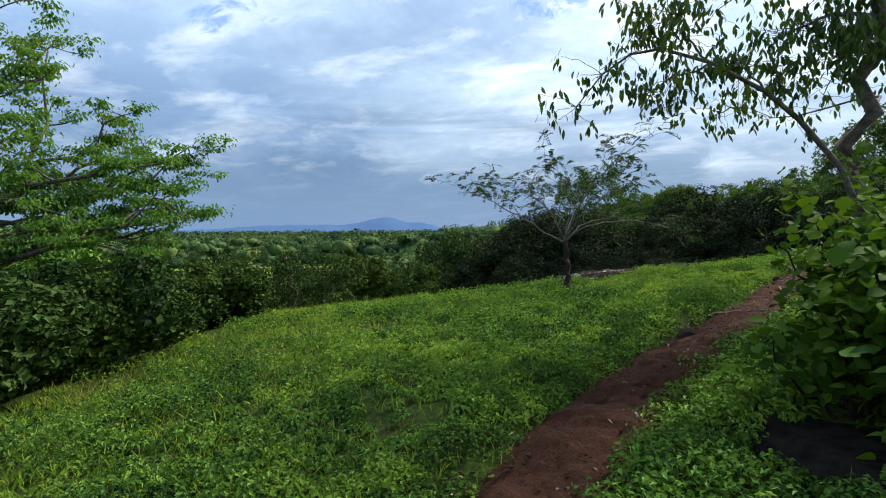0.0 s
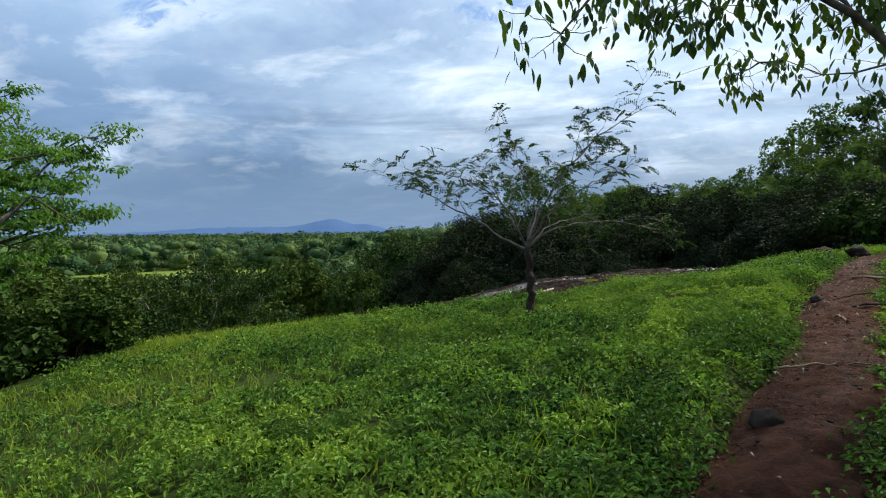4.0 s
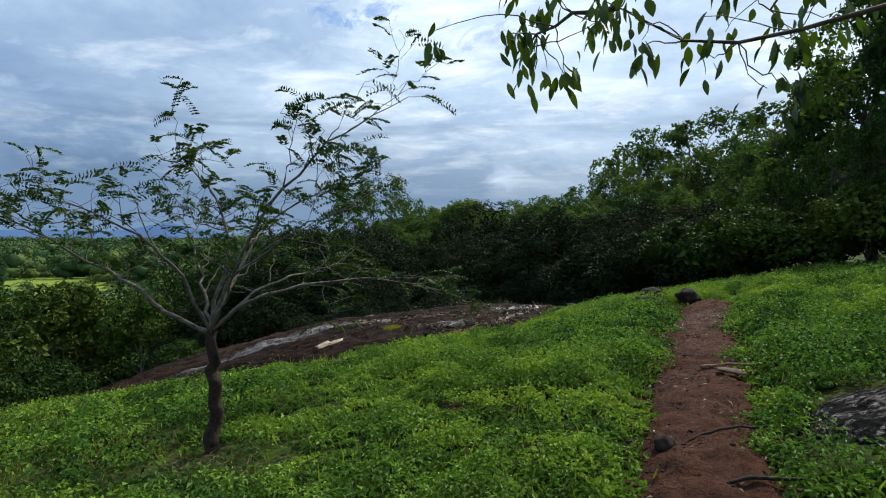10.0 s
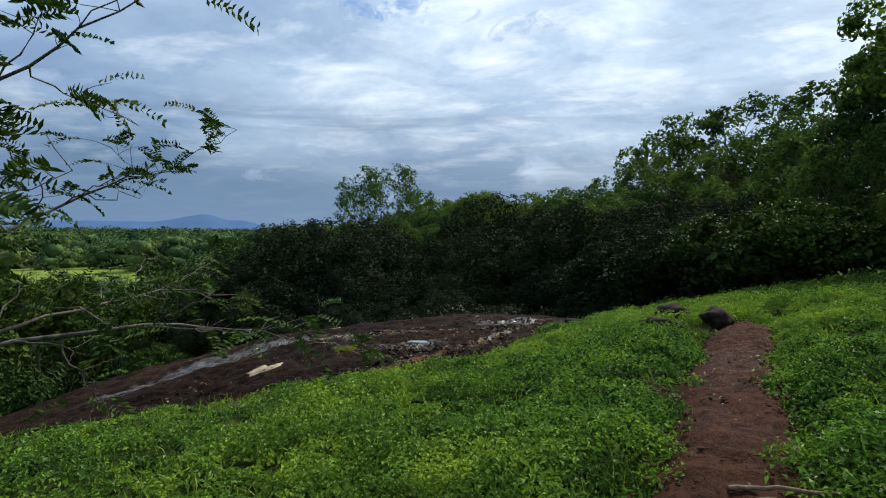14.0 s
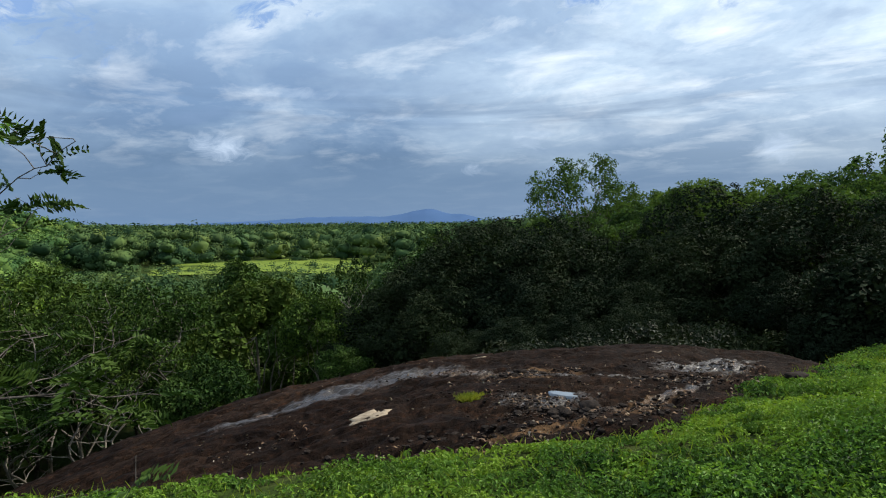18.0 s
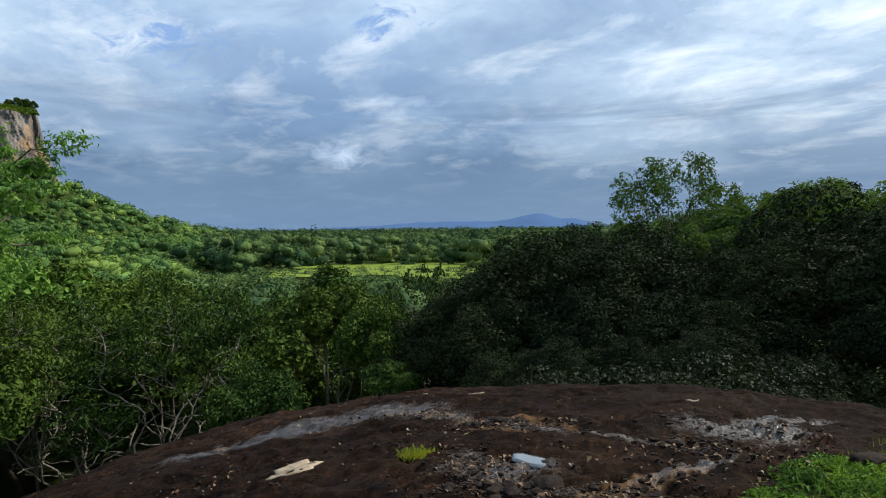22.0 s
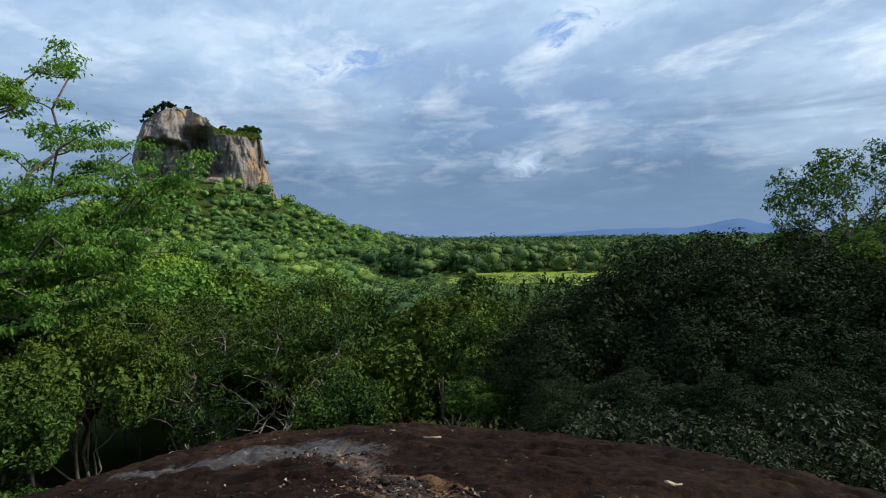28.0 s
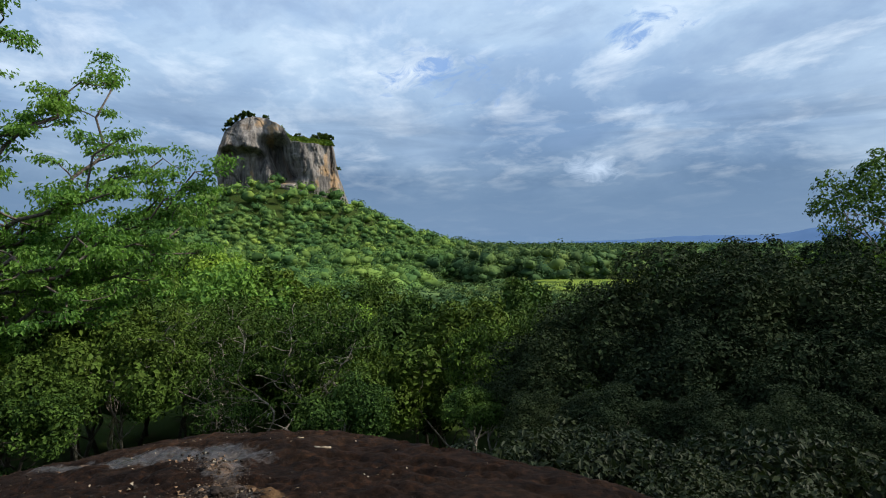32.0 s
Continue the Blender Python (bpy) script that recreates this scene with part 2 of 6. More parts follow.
def slab_material():
    m, t, b = material("wet_rock", (0.05, 0.04, 0.033), 0.6, 0.2)
    pos, g = place_vec(t)
    sep = t.nodes.new("ShaderNodeSeparateXYZ")
    link(t, pos, sep.inputs[0])
    x, y, z = sep.outputs
    n1, n2, n3 = noise_tex(t, pos, 0.55, 5.0, 0.6), noise_tex(t, pos, 3.5, 6.0, 0.65), noise_tex(t, pos, 26.0, 5.0, 0.7)
    c = blend(t, ramp(t, n2, [(0.32, 0.0), (0.7, 1.0)]), (0.0034, 0.0020, 0.0015), (0.019, 0.0104, 0.0068))
    c = blend(t, ramp(t, n1, [(0.46, 0.0), (0.66, 0.7)]), c, (0.029, 0.0165, 0.0100))
    c = blend(t, 1.0, c, ramp(t, noise_tex(t, pos, 11.0, 7.0, 0.75), [(0.34, (0.35, 0.33, 0.32)), (0.52, (1.0, 1.0, 1.0)), (0.68, (2.6, 2.1, 1.7))]), "MULTIPLY")
    # pale washed pans and runnels with ragged rims: centre, half lengths, turn
    crisp = noise_tex(t, pos, 6.5, 8.0, 0.72)

    def pans(spots, ragged):
        total = 0.0
        for cx, cy, rx, ry, turn in spots:
            co, si = math.cos(radians(turn)), math.sin(radians(turn))
            dx, dy = maths(t, "SUBTRACT", x, cx), maths(t, "SUBTRACT", y, cy)
            a = maths(t, "ADD", maths(t, "MULTIPLY", dx, co / rx), maths(t, "MULTIPLY", dy, si / rx))
            q = maths(t, "SUBTRACT", maths(t, "MULTIPLY", dy, co / ry), maths(t, "MULTIPLY", dx, si / ry))
            r = maths(t, "SQRT", maths(t, "ADD", maths(t, "MULTIPLY", a, a), maths(t, "MULTIPLY", q, q)))
            edge = maths(t, "ADD", maths(t, "SUBTRACT", 1.15, r), maths(t, "MULTIPLY", maths(t, "SUBTRACT", crisp, 0.5), ragged))
            inside = maths(t, "MULTIPLY", edge, 1.7, True)
            total = inside if isinstance(total, float) else maths(t, "MAXIMUM", total, inside)
        return total

    wash = pans(((3.3, 18.42, 1.5, 0.32, 20), (3.7, 18.85, 0.9, 0.26, 24), (7.0, 16.65, 0.55, 0.30, 10), (4.7, 18.98, 1.1, 0.36, 8), (5.75, 18.65, 0.7, 0.22, -28), (6.95, 18.0, 0.7, 0.22, -22), (8.15, 17.65, 0.75, 0.06, -16), (8.8, 17.5, 0.32, 0.11, -10),
                 (9.35, 18.0, 0.62, 0.30, -32), (9.7, 18.1, 0.45, 0.34, 10), (10.0, 18.7, 0.8, 0.16, 30), (6.72, 16.7, 0.24, 0.38, 18), (7.25, 16.25, 0.5, 0.13, -12), (8.7, 16.75, 0.6, 0.10, 38)), 2.6)
    rust = pans(((7.38, 18.16, 0.40, 0.11, -32), (5.75, 18.62, 0.42, 0.16, -24), (6.5, 18.2, 0.40, 0.14, -20), (7.0, 18.38, 0.4, 0.07, 0), (2.64, 18.32, 0.16, 0.10, 0), (6.9, 15.55, 0.7, 0.10, 10), (8.0, 15.98, 0.35, 0.14, 25), (8.6, 16.6, 0.45, 0.09, 38), (6.78, 17.72, 0.45, 0.05, -14), (8.98, 17.52, 0.22, 0.07, -20), (8.25, 16.42, 0.55, 0.10, 34), (2.9, 17.95, 0.2, 0.05, 20)), 2.2)
    patchy = ramp(t, noise_tex(t, pos, 1.7, 5.0), [(0.54, 0.0), (0.64, 1.0)])
    # the washed rock's pale tone also holds part of the wet sheen
    tone = ramp(t, noise_tex(t, pos, 15.0, 6.0, 0.7), [(0.36, (0.020, 0.015, 0.012)), (0.50, (0.040, 0.031, 0.026)), (0.66, (0.092, 0.074, 0.062))])
    c = blend(t, maths(t, "MULTIPLY", wash, 0.85), c, tone)
    c = blend(t, maths(t, "MULTIPLY", rust, 0.85), c, ramp(t, crisp, [(0.35, (0.030, 0.016, 0.009)), (0.62, (0.150, 0.086, 0.042))]))
    specks = maths(t, "MULTIPLY", ramp(t, noise_tex(t, pos, 60.0, 3.0, 0.6), [(0.68, 0.0), (0.74, 0.6)]), ramp(t, n1, [(0.45, 0.2), (0.6, 1.0)]))
    c = blend(t, specks, c, (0.28, 0.25, 0.21))
    link(t, c, b.inputs["Base Color"])
    wet = maths(t, "ADD", maths(t, "MULTIPLY", wash, 0.56), maths(t, "MULTIPLY", patchy, 0.12))
    link(t, maths(t, "SUBTRACT", 0.85, wet), b.inputs["Roughness"])
    link(t, maths(t, "ADD", 0.05, maths(t, "MULTIPLY", wash, 0.42)), b.inputs["Specular IOR Level"])
    bump(t, b, maths(t, "ADD", maths(t, "MULTIPLY", n2, 1.0), maths(t, "MULTIPLY", n3, 0.5)), 0.8, 0.06)
    return m


def plain_rock(name, dark, light, scale=4.0, rough=0.8, spec=0.3):
    m, t, b = material(name, light, rough, spec)
    pos, g = place_vec(t)
    n1, n2 = noise_tex(t, pos, scale, 6.0, 0.65), noise_tex(t, pos, scale * 7, 4.0, 0.7)
    c = blend(t, ramp(t, n1, [(0.35, 0.0), (0.65, 1.0)]), dark, light)
    link(t, c, b.inputs["Base Color"])
    bump(t, b, maths(t, "ADD", n1, maths(t, "MULTIPLY", n2, 0.5)), 0.7, 0.1 / scale)
    return m


def cliff_material():
    m, t, b = material("cliff_rock", (0.25, 0.2, 0.17), 0.85, 0.2)
    pos, g = place_vec(t)
    sep = t.nodes.new("ShaderNodeSeparateXYZ")
    link(t, pos, sep.inputs[0])
    x, y, z = sep.outputs
    streak = combine(t, x, y, maths(t, "MULTIPLY", z, 0.14))
    n1, n2, n3 = noise_tex(t, streak, 0.10, 7.0, 0.7), noise_tex(t, streak, 0.030, 4.0), noise_tex(t, pos, 0.16, 7.0, 0.72)
    c = blend(t, ramp(t, n1, [(0.36, 0.0), (0.62, 1.0)]), (0.036, 0.033, 0.033), (0.27, 0.243, 0.220))
    c = blend(t, ramp(t, n2, [(0.56, 0.0), (0.68, 0.5)]), c, (0.19, 0.125, 0.075))
    c = blend(t, ramp(t, n3, [(0.56, 0.0), (0.74, 0.6)]), c, (0.085, 0.078, 0.074))
    # ochre scars where the face has broken away: along the face, height, half widths
    along = maths(t, "ADD", maths(t, "MULTIPLY", maths(t, "ADD", x, 751.0), 0.572), maths(t, "MULTIPLY", maths(t, "SUBTRACT", y, 555.0), 0.82))
    for pc, zc, wp, wz in ((-27, 175, 9, 9), (-9, 164, 10, 8), (-13, 150, 6, 12), (62, 104, 11, 9), (66, 120, 5, 14), (2, 86, 20, 5), (80, 88, 9, 22), (52, 84, 3, 9), (-40, 96, 3, 16)):
        a = maths(t, "DIVIDE", maths(t, "SUBTRACT", along, float(pc)), float(wp))
        e = maths(t, "DIVIDE", maths(t, "SUBTRACT", z, float(zc)), float(wz))
        r = maths(t, "ADD", maths(t, "MULTIPLY", a, a), maths(t, "MULTIPLY", e, e))
        scar = maths(t, "ADD", maths(t, "SUBTRACT", 1.0, r), maths(t, "MULTIPLY", maths(t, "SUBTRACT", n3, 0.5), 5.0), True)
        c = blend(t, maths(t, "MULTIPLY", scar, 0.75), c, (0.38, 0.235, 0.115))
    link(t, c, b.inputs["Base Color"])
    bump(t, b, maths(t, "ADD", n3, n1), 0.9, 3.0)
    return m


def field_material():
    m, t, b = material("paddy_grass", (0.2, 0.32, 0.03), 0.9, 0.1)
    pos, g = place_vec(t)
    c = blend(t, noise_tex(t, pos, 0.05, 4.0), (0.11, 0.16, 0.022), (0.20, 0.25, 0.035))
    c = blend(t, ramp(t, noise_tex(t, pos, 0.35, 4.0), [(0.45, 0.0), (0.65, 0.7)]), c, (0.075, 0.13, 0.016))
    link(t, c, b.inputs["Base Color"])
    return m


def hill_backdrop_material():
    m, t, b = material("haze_blue_hills", (0.10, 0.16, 0.27), 1.0, 0.0)
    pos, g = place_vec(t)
    # the blue tone and the faint glow stand for haze over the ridge
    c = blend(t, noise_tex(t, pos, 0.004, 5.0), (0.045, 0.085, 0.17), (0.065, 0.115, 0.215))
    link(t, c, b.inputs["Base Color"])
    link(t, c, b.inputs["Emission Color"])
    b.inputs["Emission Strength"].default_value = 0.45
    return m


SOIL, UNDERGROWTH, SLAB, CLIFF, FIELD, HILLS = soil_material(), ground_material(), slab_material(), cliff_material(), field_material(), hill_backdrop_material()
STONE = plain_rock("dark_stone", (0.009, 0.007, 0.006), (0.036, 0.027, 0.022), 14.0, 0.9, 0.08)
# near-black stone: the deep shade under the shrubs is in this colour
SHADE_STONE = plain_rock("shaded_stone", (0.005, 0.004, 0.004), (0.018, 0.015, 0.013), 10.0, 0.95, 0.02)
BROWN_STONE = plain_rock("brown_stone", (0.04, 0.027, 0.019), (0.13, 0.092, 0.065), 16.0, 0.85, 0.15)
PALE_STONE = plain_rock("pale_flake", (0.22, 0.165, 0.105), (0.40, 0.32, 0.225), 7.0)


def layered_material():
    m, t, b = material("wet_black_stone", (0.01, 0.01, 0.011), 0.6, 0.1)
    pos, g = place_vec(t)
    sep = t.nodes.new("ShaderNodeSeparateXYZ")
    link(t, pos, sep.inputs[0])
    x, y, z = sep.outputs
    bed = combine(t, maths(t, "MULTIPLY", x, 1.1), maths(t, "MULTIPLY", y, 15.0), maths(t, "MULTIPLY", z, 20.0))
    n1, n2 = noise_tex(t, bed, 1.6, 6.0, 0.7), noise_tex(t, bed, 5.0, 5.0, 0.7)
    c = blend(t, ramp(t, n1, [(0.38, 0.0), (0.64, 1.0)]), (0.0020, 0.0020, 0.0025), (0.011, 0.012, 0.015))
    link(t, c, b.inputs["Base Color"])
    link(t, ramp(t, n1, [(0.48, 0.80), (0.62, 0.30)]), b.inputs["Roughness"])
    link(t, ramp(t, n1, [(0.52, 0.02), (0.66, 0.30)]), b.inputs["Specular IOR Level"])
    bump(t, b, maths(t, "ADD", n1, maths(t, "MULTIPLY", n2, 0.3)), 0.8, 0.04)
    return m


WET_STONE = layered_material()
GRIT = leaf_material("grit", (0.006, 0.005, 0.004), (0.070, 0.050, 0.038), 2.0, 0.0, 0.8, (0.085, 0.058, 0.042), 0.1)
LITTER = leaf_material("dry_leaf", (0.10, 0.07, 0.045), (0.46, 0.40, 0.32), 2.0, 0.1, 0.8, (0.30, 0.22, 0.14), 0.1)
STRAW = leaf_material("straw", (0.045, 0.030, 0.018), (0.20, 0.145, 0.085), 2.0, 0.1, 0.8, (0.12, 0.085, 0.05), 0.1)
DEAD = plain_rock("dead_leaf", (0.09, 0.05, 0.028), (0.24, 0.15, 0.085), 20.0)
STICK = bark_material("stick_wood", (0.12, 0.075, 0.045), (0.30, 0.21, 0.14), 30.0)
BARK = bark_material("bark", (0.045, 0.036, 0.030), (0.16, 0.13, 0.105))
PALE_BARK = bark_material("pale_bark", (0.09, 0.078, 0.065), (0.30, 0.265, 0.225))
TWIST_BARK = bark_material("twisted_bark", (0.085, 0.075, 0.061), (0.29, 0.258, 0.217))
GREY_BARK = bark_material("grey_bark", (0.05, 0.043, 0.036), (0.19, 0.165, 0.14), 20.0)
BROWN_BARK = bark_material("brown_bark", (0.012, 0.008, 0.006), (0.045, 0.029, 0.021), 25.0)
HERB = leaf_material("herb_leaf", (0.008, 0.026, 0.008), (0.170, 0.315, 0.056), 0.30, 0.30, 0.55, (0.200, 0.305, 0.044), 0.08, cell=2.4, contrast=0.5)
BLADE = leaf_material("grass_blade", (0.105, 0.175, 0.014), (0.235, 0.320, 0.026), 0.5, 0.35, 0.6, (0.250, 0.285, 0.045), 0.1)
# Cloud shade over the valley is put into this dark leaf colour
VALLEY = leaf_material("valley_shade_leaf", (0.008, 0.022, 0.006), (0.058, 0.106, 0.022), 0.10, 0.10, 0.6, (0.086, 0.120, 0.020), 0.05, plant=0.8)
# Sunlight on the left-hand valley trees is put into this lighter leaf colour
SUNLIT_LEAF = leaf_material("sunlit_leaf", (0.060, 0.135, 0.028), (0.205, 0.335, 0.060), 0.12, 0.22, 0.65, (0.195, 0.262, 0.038), 0.06, plant=0.8)
OLIVE = leaf_material("olive_leaf", (0.010, 0.024, 0.006), (0.074, 0.134, 0.024), 0.15, 0.10, 0.6, (0.098, 0.134, 0.019), 0.07, plant=0.7)
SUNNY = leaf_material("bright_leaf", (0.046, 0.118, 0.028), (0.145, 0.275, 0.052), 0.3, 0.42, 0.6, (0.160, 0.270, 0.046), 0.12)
HEDGE = leaf_material("hedge_leaf", (0.020, 0.050, 0.010), (0.085, 0.150, 0.024), 0.4, 0.25, 0.6, (0.110, 0.155, 0.022), 0.12, plant=0.7)
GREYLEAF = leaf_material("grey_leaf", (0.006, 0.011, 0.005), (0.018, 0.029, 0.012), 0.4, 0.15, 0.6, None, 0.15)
# Leaf darkened towards black; the shade on these trees is in its colour
SHADE = leaf_material("shade_leaf", (0.005, 0.0095, 0.0048), (0.0270, 0.0420, 0.0200), 0.25, 0.08, 0.75, (0.032, 0.044, 0.019), 0.05, plant=0.5)
FOREST = leaf_material("forest_leaf", (0.016, 0.038, 0.015), (0.088, 0.150, 0.046), 0.12, 0.40, 0.6, (0.100, 0.148, 0.038), 0.04, plant=0.7)
BIGLEAF = leaf_material("broad_leaf", (0.020, 0.045, 0.010), (0.058, 0.108, 0.018), 1.2, 0.24, 0.45, None, 0.2)
HEARTLEAF = leaf_material("heart_leaf", (0.020, 0.052, 0.010), (0.070, 0.140, 0.018), 1.2, 0.3, 0.7, None, 0.05)
FINELEAF = leaf_material("pinnate_leaf", (0.012, 0.034, 0.009), (0.044, 0.086, 0.018), 1.0, 0.16, 0.6, None, 0.08)
# Two canopy colours: the hillside one is brightened to stand for sunlight on it
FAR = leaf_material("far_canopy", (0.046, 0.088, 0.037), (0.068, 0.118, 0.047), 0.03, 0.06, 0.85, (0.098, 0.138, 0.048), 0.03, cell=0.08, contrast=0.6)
HILLSIDE = leaf_material("sunlit_hillside_canopy", (0.040, 0.086, 0.030), (0.112, 0.204, 0.060), 0.03, 0.08, 0.8, (0.150, 0.222, 0.054), 0.04, cell=0.08, contrast=0.62)
SUMMIT = leaf_material("summit_grass", (0.045, 0.09, 0.015), (0.12, 0.19, 0.03), 0.1, 0.1, 0.8, None, 0.08)
MOSS = leaf_material("moss_leaf", (0.10, 0.14, 0.015), (0.26, 0.30, 0.03), 3.0)


def water_material():
    # light base colour and raised IOR add to the puddle's sky reflection
    m, t, b = material("puddle_water", (0.16, 0.18, 0.20), 0.02, 0.8)
    b.inputs["IOR"].default_value = 1.6
    pos, g = place_vec(t)
    bump(t, b, noise_tex(t, pos, 9.0, 2.0), 0.05, 0.01)
    return m


WATER = water_material()


# ---- lie of the land ----
def hash01(ix, iy, seed):
    v = np.sin(ix * 127.1 + iy * 311.7 + seed * 74.7) * 43758.5453
    return v - np.floor(v)


def vnoise(x, y, seed=0):
    ix, iy = np.floor(x), np.floor(y)
    fx, fy = x - ix, y - iy
    fx, fy = fx * fx * (3 - 2 * fx), fy * fy * (3 - 2 * fy)
    a, b = hash01(ix, iy, seed), hash01(ix + 1, iy, seed)
    c, d = hash01(ix, iy + 1, seed), hash01(ix + 1, iy + 1, seed)
    return (a + (b - a) * fx) * (1 - fy) + (c + (d - c) * fx) * fy


def fbm(x, y, seed=0, octaves=4):
    total, amp = 0.0, 0.5
    for k in range(octaves):
        total = total + amp * (vnoise(x * 2 ** k, y * 2 ** k, seed + k) - 0.5)
        amp *= 0.55
    return total


def smooth(v):
    v = np.clip(v, 0, 1)
    return v * v * (3 - 2 * v)


PATH_Y = (-40, -6, 0, 2.5, 4.35, 5.9, 7.27, 8.83, 11.85, 13.2, 14.0, 14.8, 30.0)
PATH_X = (-1.0, 0.1, 0.35, 0.95, 2.35, 3.85, 5.05, 6.42, 9.2, 10.58, 11.4, 12.2, 28.0)


def path_off(x, y):
    """Distance from the middle of the footpath, signed: positive to its right."""
    c = np.interp(y, PATH_Y, PATH_X)
    slope = (np.interp(y + 0.4, PATH_Y, PATH_X) - np.interp(y - 0.4, PATH_Y, PATH_X)) / 0.8
    return (x - c) / np.sqrt(1 + slope * slope)


SLAB_FX = (-6.0, -2.0, 1.8, 5.0, 7.8, 8.6, 9.7, 11.0, 12.4, 14.0)
SLAB_FY = (14.6, 14.5, 14.7, 15.0, 15.35, 16.1, 17.3, 18.45, 19.9, 22.0)


def slab_front(x):
    return np.interp(x, SLAB_FX, SLAB_FY)


def slab_z(x, y):
    a, b = (x - 6) / 5, (y - 18) / 5
    z = -0.521 - 0.138 * b - 0.116 * b * b + 0.656 * a - 0.06 * a * b - 0.48 * a * a
    return z - 0.012 - 0.09 * smooth((y - 18.6) / 2.0) - 0.30 * np.maximum(0, y - 20.4) ** 2 - 0.25 * np.maximum(0, x - 11.6) ** 2


def brow_x(y):
    """Where the grass ends and the ground falls off to the valley."""
    return np.interp(y, (-6, 0, 5, 8, 12, 15, 22), (-5.6, -5.0, -4.3, -3.8, -3.6, -3.8, -4.2))


def hill_z(x, y):
    """The grassy shoulder that the footpath crosses, falling into the wooded valley."""
    a = np.clip((x - 5) / 10, -1.9, 2.4)
    b = np.clip((y - 10) / 10, -1.3, 2.0)
    z = 0.045 - 0.614 * b - 0.582 * b * b + 1.156 * a - 0.351 * a * b + 0.093 * a * a
    w = (y - 20) * 0.8 - (x - 6) * 0.6
    z = z - 9.0 * smooth(w / 42) - 7.0 * smooth(w / 240) - 21.0 * (1 - np.exp(-np.maximum(0, w - 240) / 1400))
    z = z - 3.2 * smooth((0.8 - x) / 6) * smooth((y - 15.3) / 3.5)
    z = z - 3.4 * smooth((brow_x(y) - 0.2 - x) / 5.5) * smooth((17.5 - y) / 4)
    z = z + 7.0 * fbm(x / 130, y / 130, 61, 3) * smooth((np.hypot(x, y) - 60) / 150)
    # the wooded cone under the great rock
    u = (x + 755) * 0.843 + (y - 550) * 0.538
    v = -(x + 755) * 0.538 + (y - 550) * 0.843
    z = z + 17 * np.exp(-((u - 150) / 200) ** 2 - (v / 230) ** 2)
    return z + 108 * np.exp(-(u / 168) ** 2 - (v / np.where(v < 0, 250.0, 170.0)) ** 2)


def soil_z(x, y):
    z = hill_z(x, y) - 0.13 + 0.10 * fbm(x * 0.9, y * 0.9, 3)
    d = np.abs(path_off(x, y))
    z = z - 0.15 * smooth(1.9 - d / 0.40) * smooth((14.6 - y) / 0.6)
    inside = smooth((y - slab_front(x) + 0.3) / 0.6) * smooth((x + 6) / 2) * smooth((15.5 - x) / 1.5) * smooth((26 - y) / 2)
    return z * (1 - inside) + np.minimum(z, slab_z(x, y) - 0.35) * inside


def num(v):
    return float(np.asarray(v))


# ---- mesh makers ----
def quick_mesh(name, verts, faces, mat, soft=False):
    """A mesh from arrays: verts (n, 3), faces (m, 3) or (m, 4)."""
    verts, faces = np.asarray(verts, np.float32), np.asarray(faces, np.int32)
    me = bpy.data.meshes.new(name)
    k = faces.shape[1]
    me.vertices.add(len(verts))
    me.vertices.foreach_set("co", verts.ravel())
    me.loops.add(faces.size)
    me.loops.foreach_set("vertex_index", faces.ravel())
    me.polygons.add(len(faces))
    me.polygons.foreach_set("loop_start", np.arange(0, faces.size, k, dtype=np.int32))
    me.polygons.foreach_set("use_smooth", np.full(len(faces), soft))
    me.materials.append(mat)
    me.update(calc_edges=True)
    return me


def child(name, me, parent, label="", kind=""):
    ob = new(name, me)
    ob.parent = parent
    return tagged(ob, label, kind=kind) if label or kind else ob


def thing(name, at, label, category, group="", kind=""):
    e = new(name)
    e.empty_display_size = 0.2
    e.location = at
    return tagged(e, label, category, group, kind)


def grid_mesh(name, xs, ys, zfun, mat, keep=None):
    X, Y = np.meshgrid(xs, ys)
    Z = zfun(X, Y)
    n, m = len(xs), len(ys)
    v = np.stack([X.ravel(), Y.ravel(), Z.ravel()], 1)
    i = (np.arange(m - 1)[:, None] * n + np.arange(n - 1)[None]).ravel()
    f = np.stack([i, i + 1, i + n + 1, i + n], 1)
    if keep is not None:
        ok = keep(X, Y).ravel()
        f = f[ok[f].all(1)]
        used, f = np.unique(f, return_inverse=True)
        v, f = v[used], f.reshape(-1, 4)
    return quick_mesh(name, v, f, mat, True)


def unit(v):
    return v / np.maximum(np.linalg.norm(v, axis=-1, keepdims=True), 1e-9)


def leaves(rng, centres, along, length, width, curl=0.12, facing=None, stray=0.45):
    """Pointed leaves, one folded diamond each, lying along the given directions, their faces turned outwards if asked."""
    n = len(centres)
    a = unit(along)
    if facing is None:
        s = unit(np.cross(a, unit(rng.normal(size=(n, 3)))))
    else:
        out = unit(unit(facing) + rng.normal(size=(n, 3)) * stray)
        a = unit(a - out * np.sum(a * out, 1, keepdims=True))
        s = np.cross(a, out)
    up = np.cross(s, a)
    L = (length * rng.uniform(0.7, 1.3, n))[:, None] * 0.5
    W = (width * rng.uniform(0.7, 1.3, n))[:, None] * 0.5
    p0, p2 = centres - a * L, centres + a * L - up * L * curl * 2
    mid = centres - a * L * 0.1
    v = np.stack([p0, mid + s * W + up * W * curl * 2, p2, mid - s * W + up * W * curl * 2], 1).reshape(-1, 3)
    return v, np.arange(n * 4).reshape(n, 4)


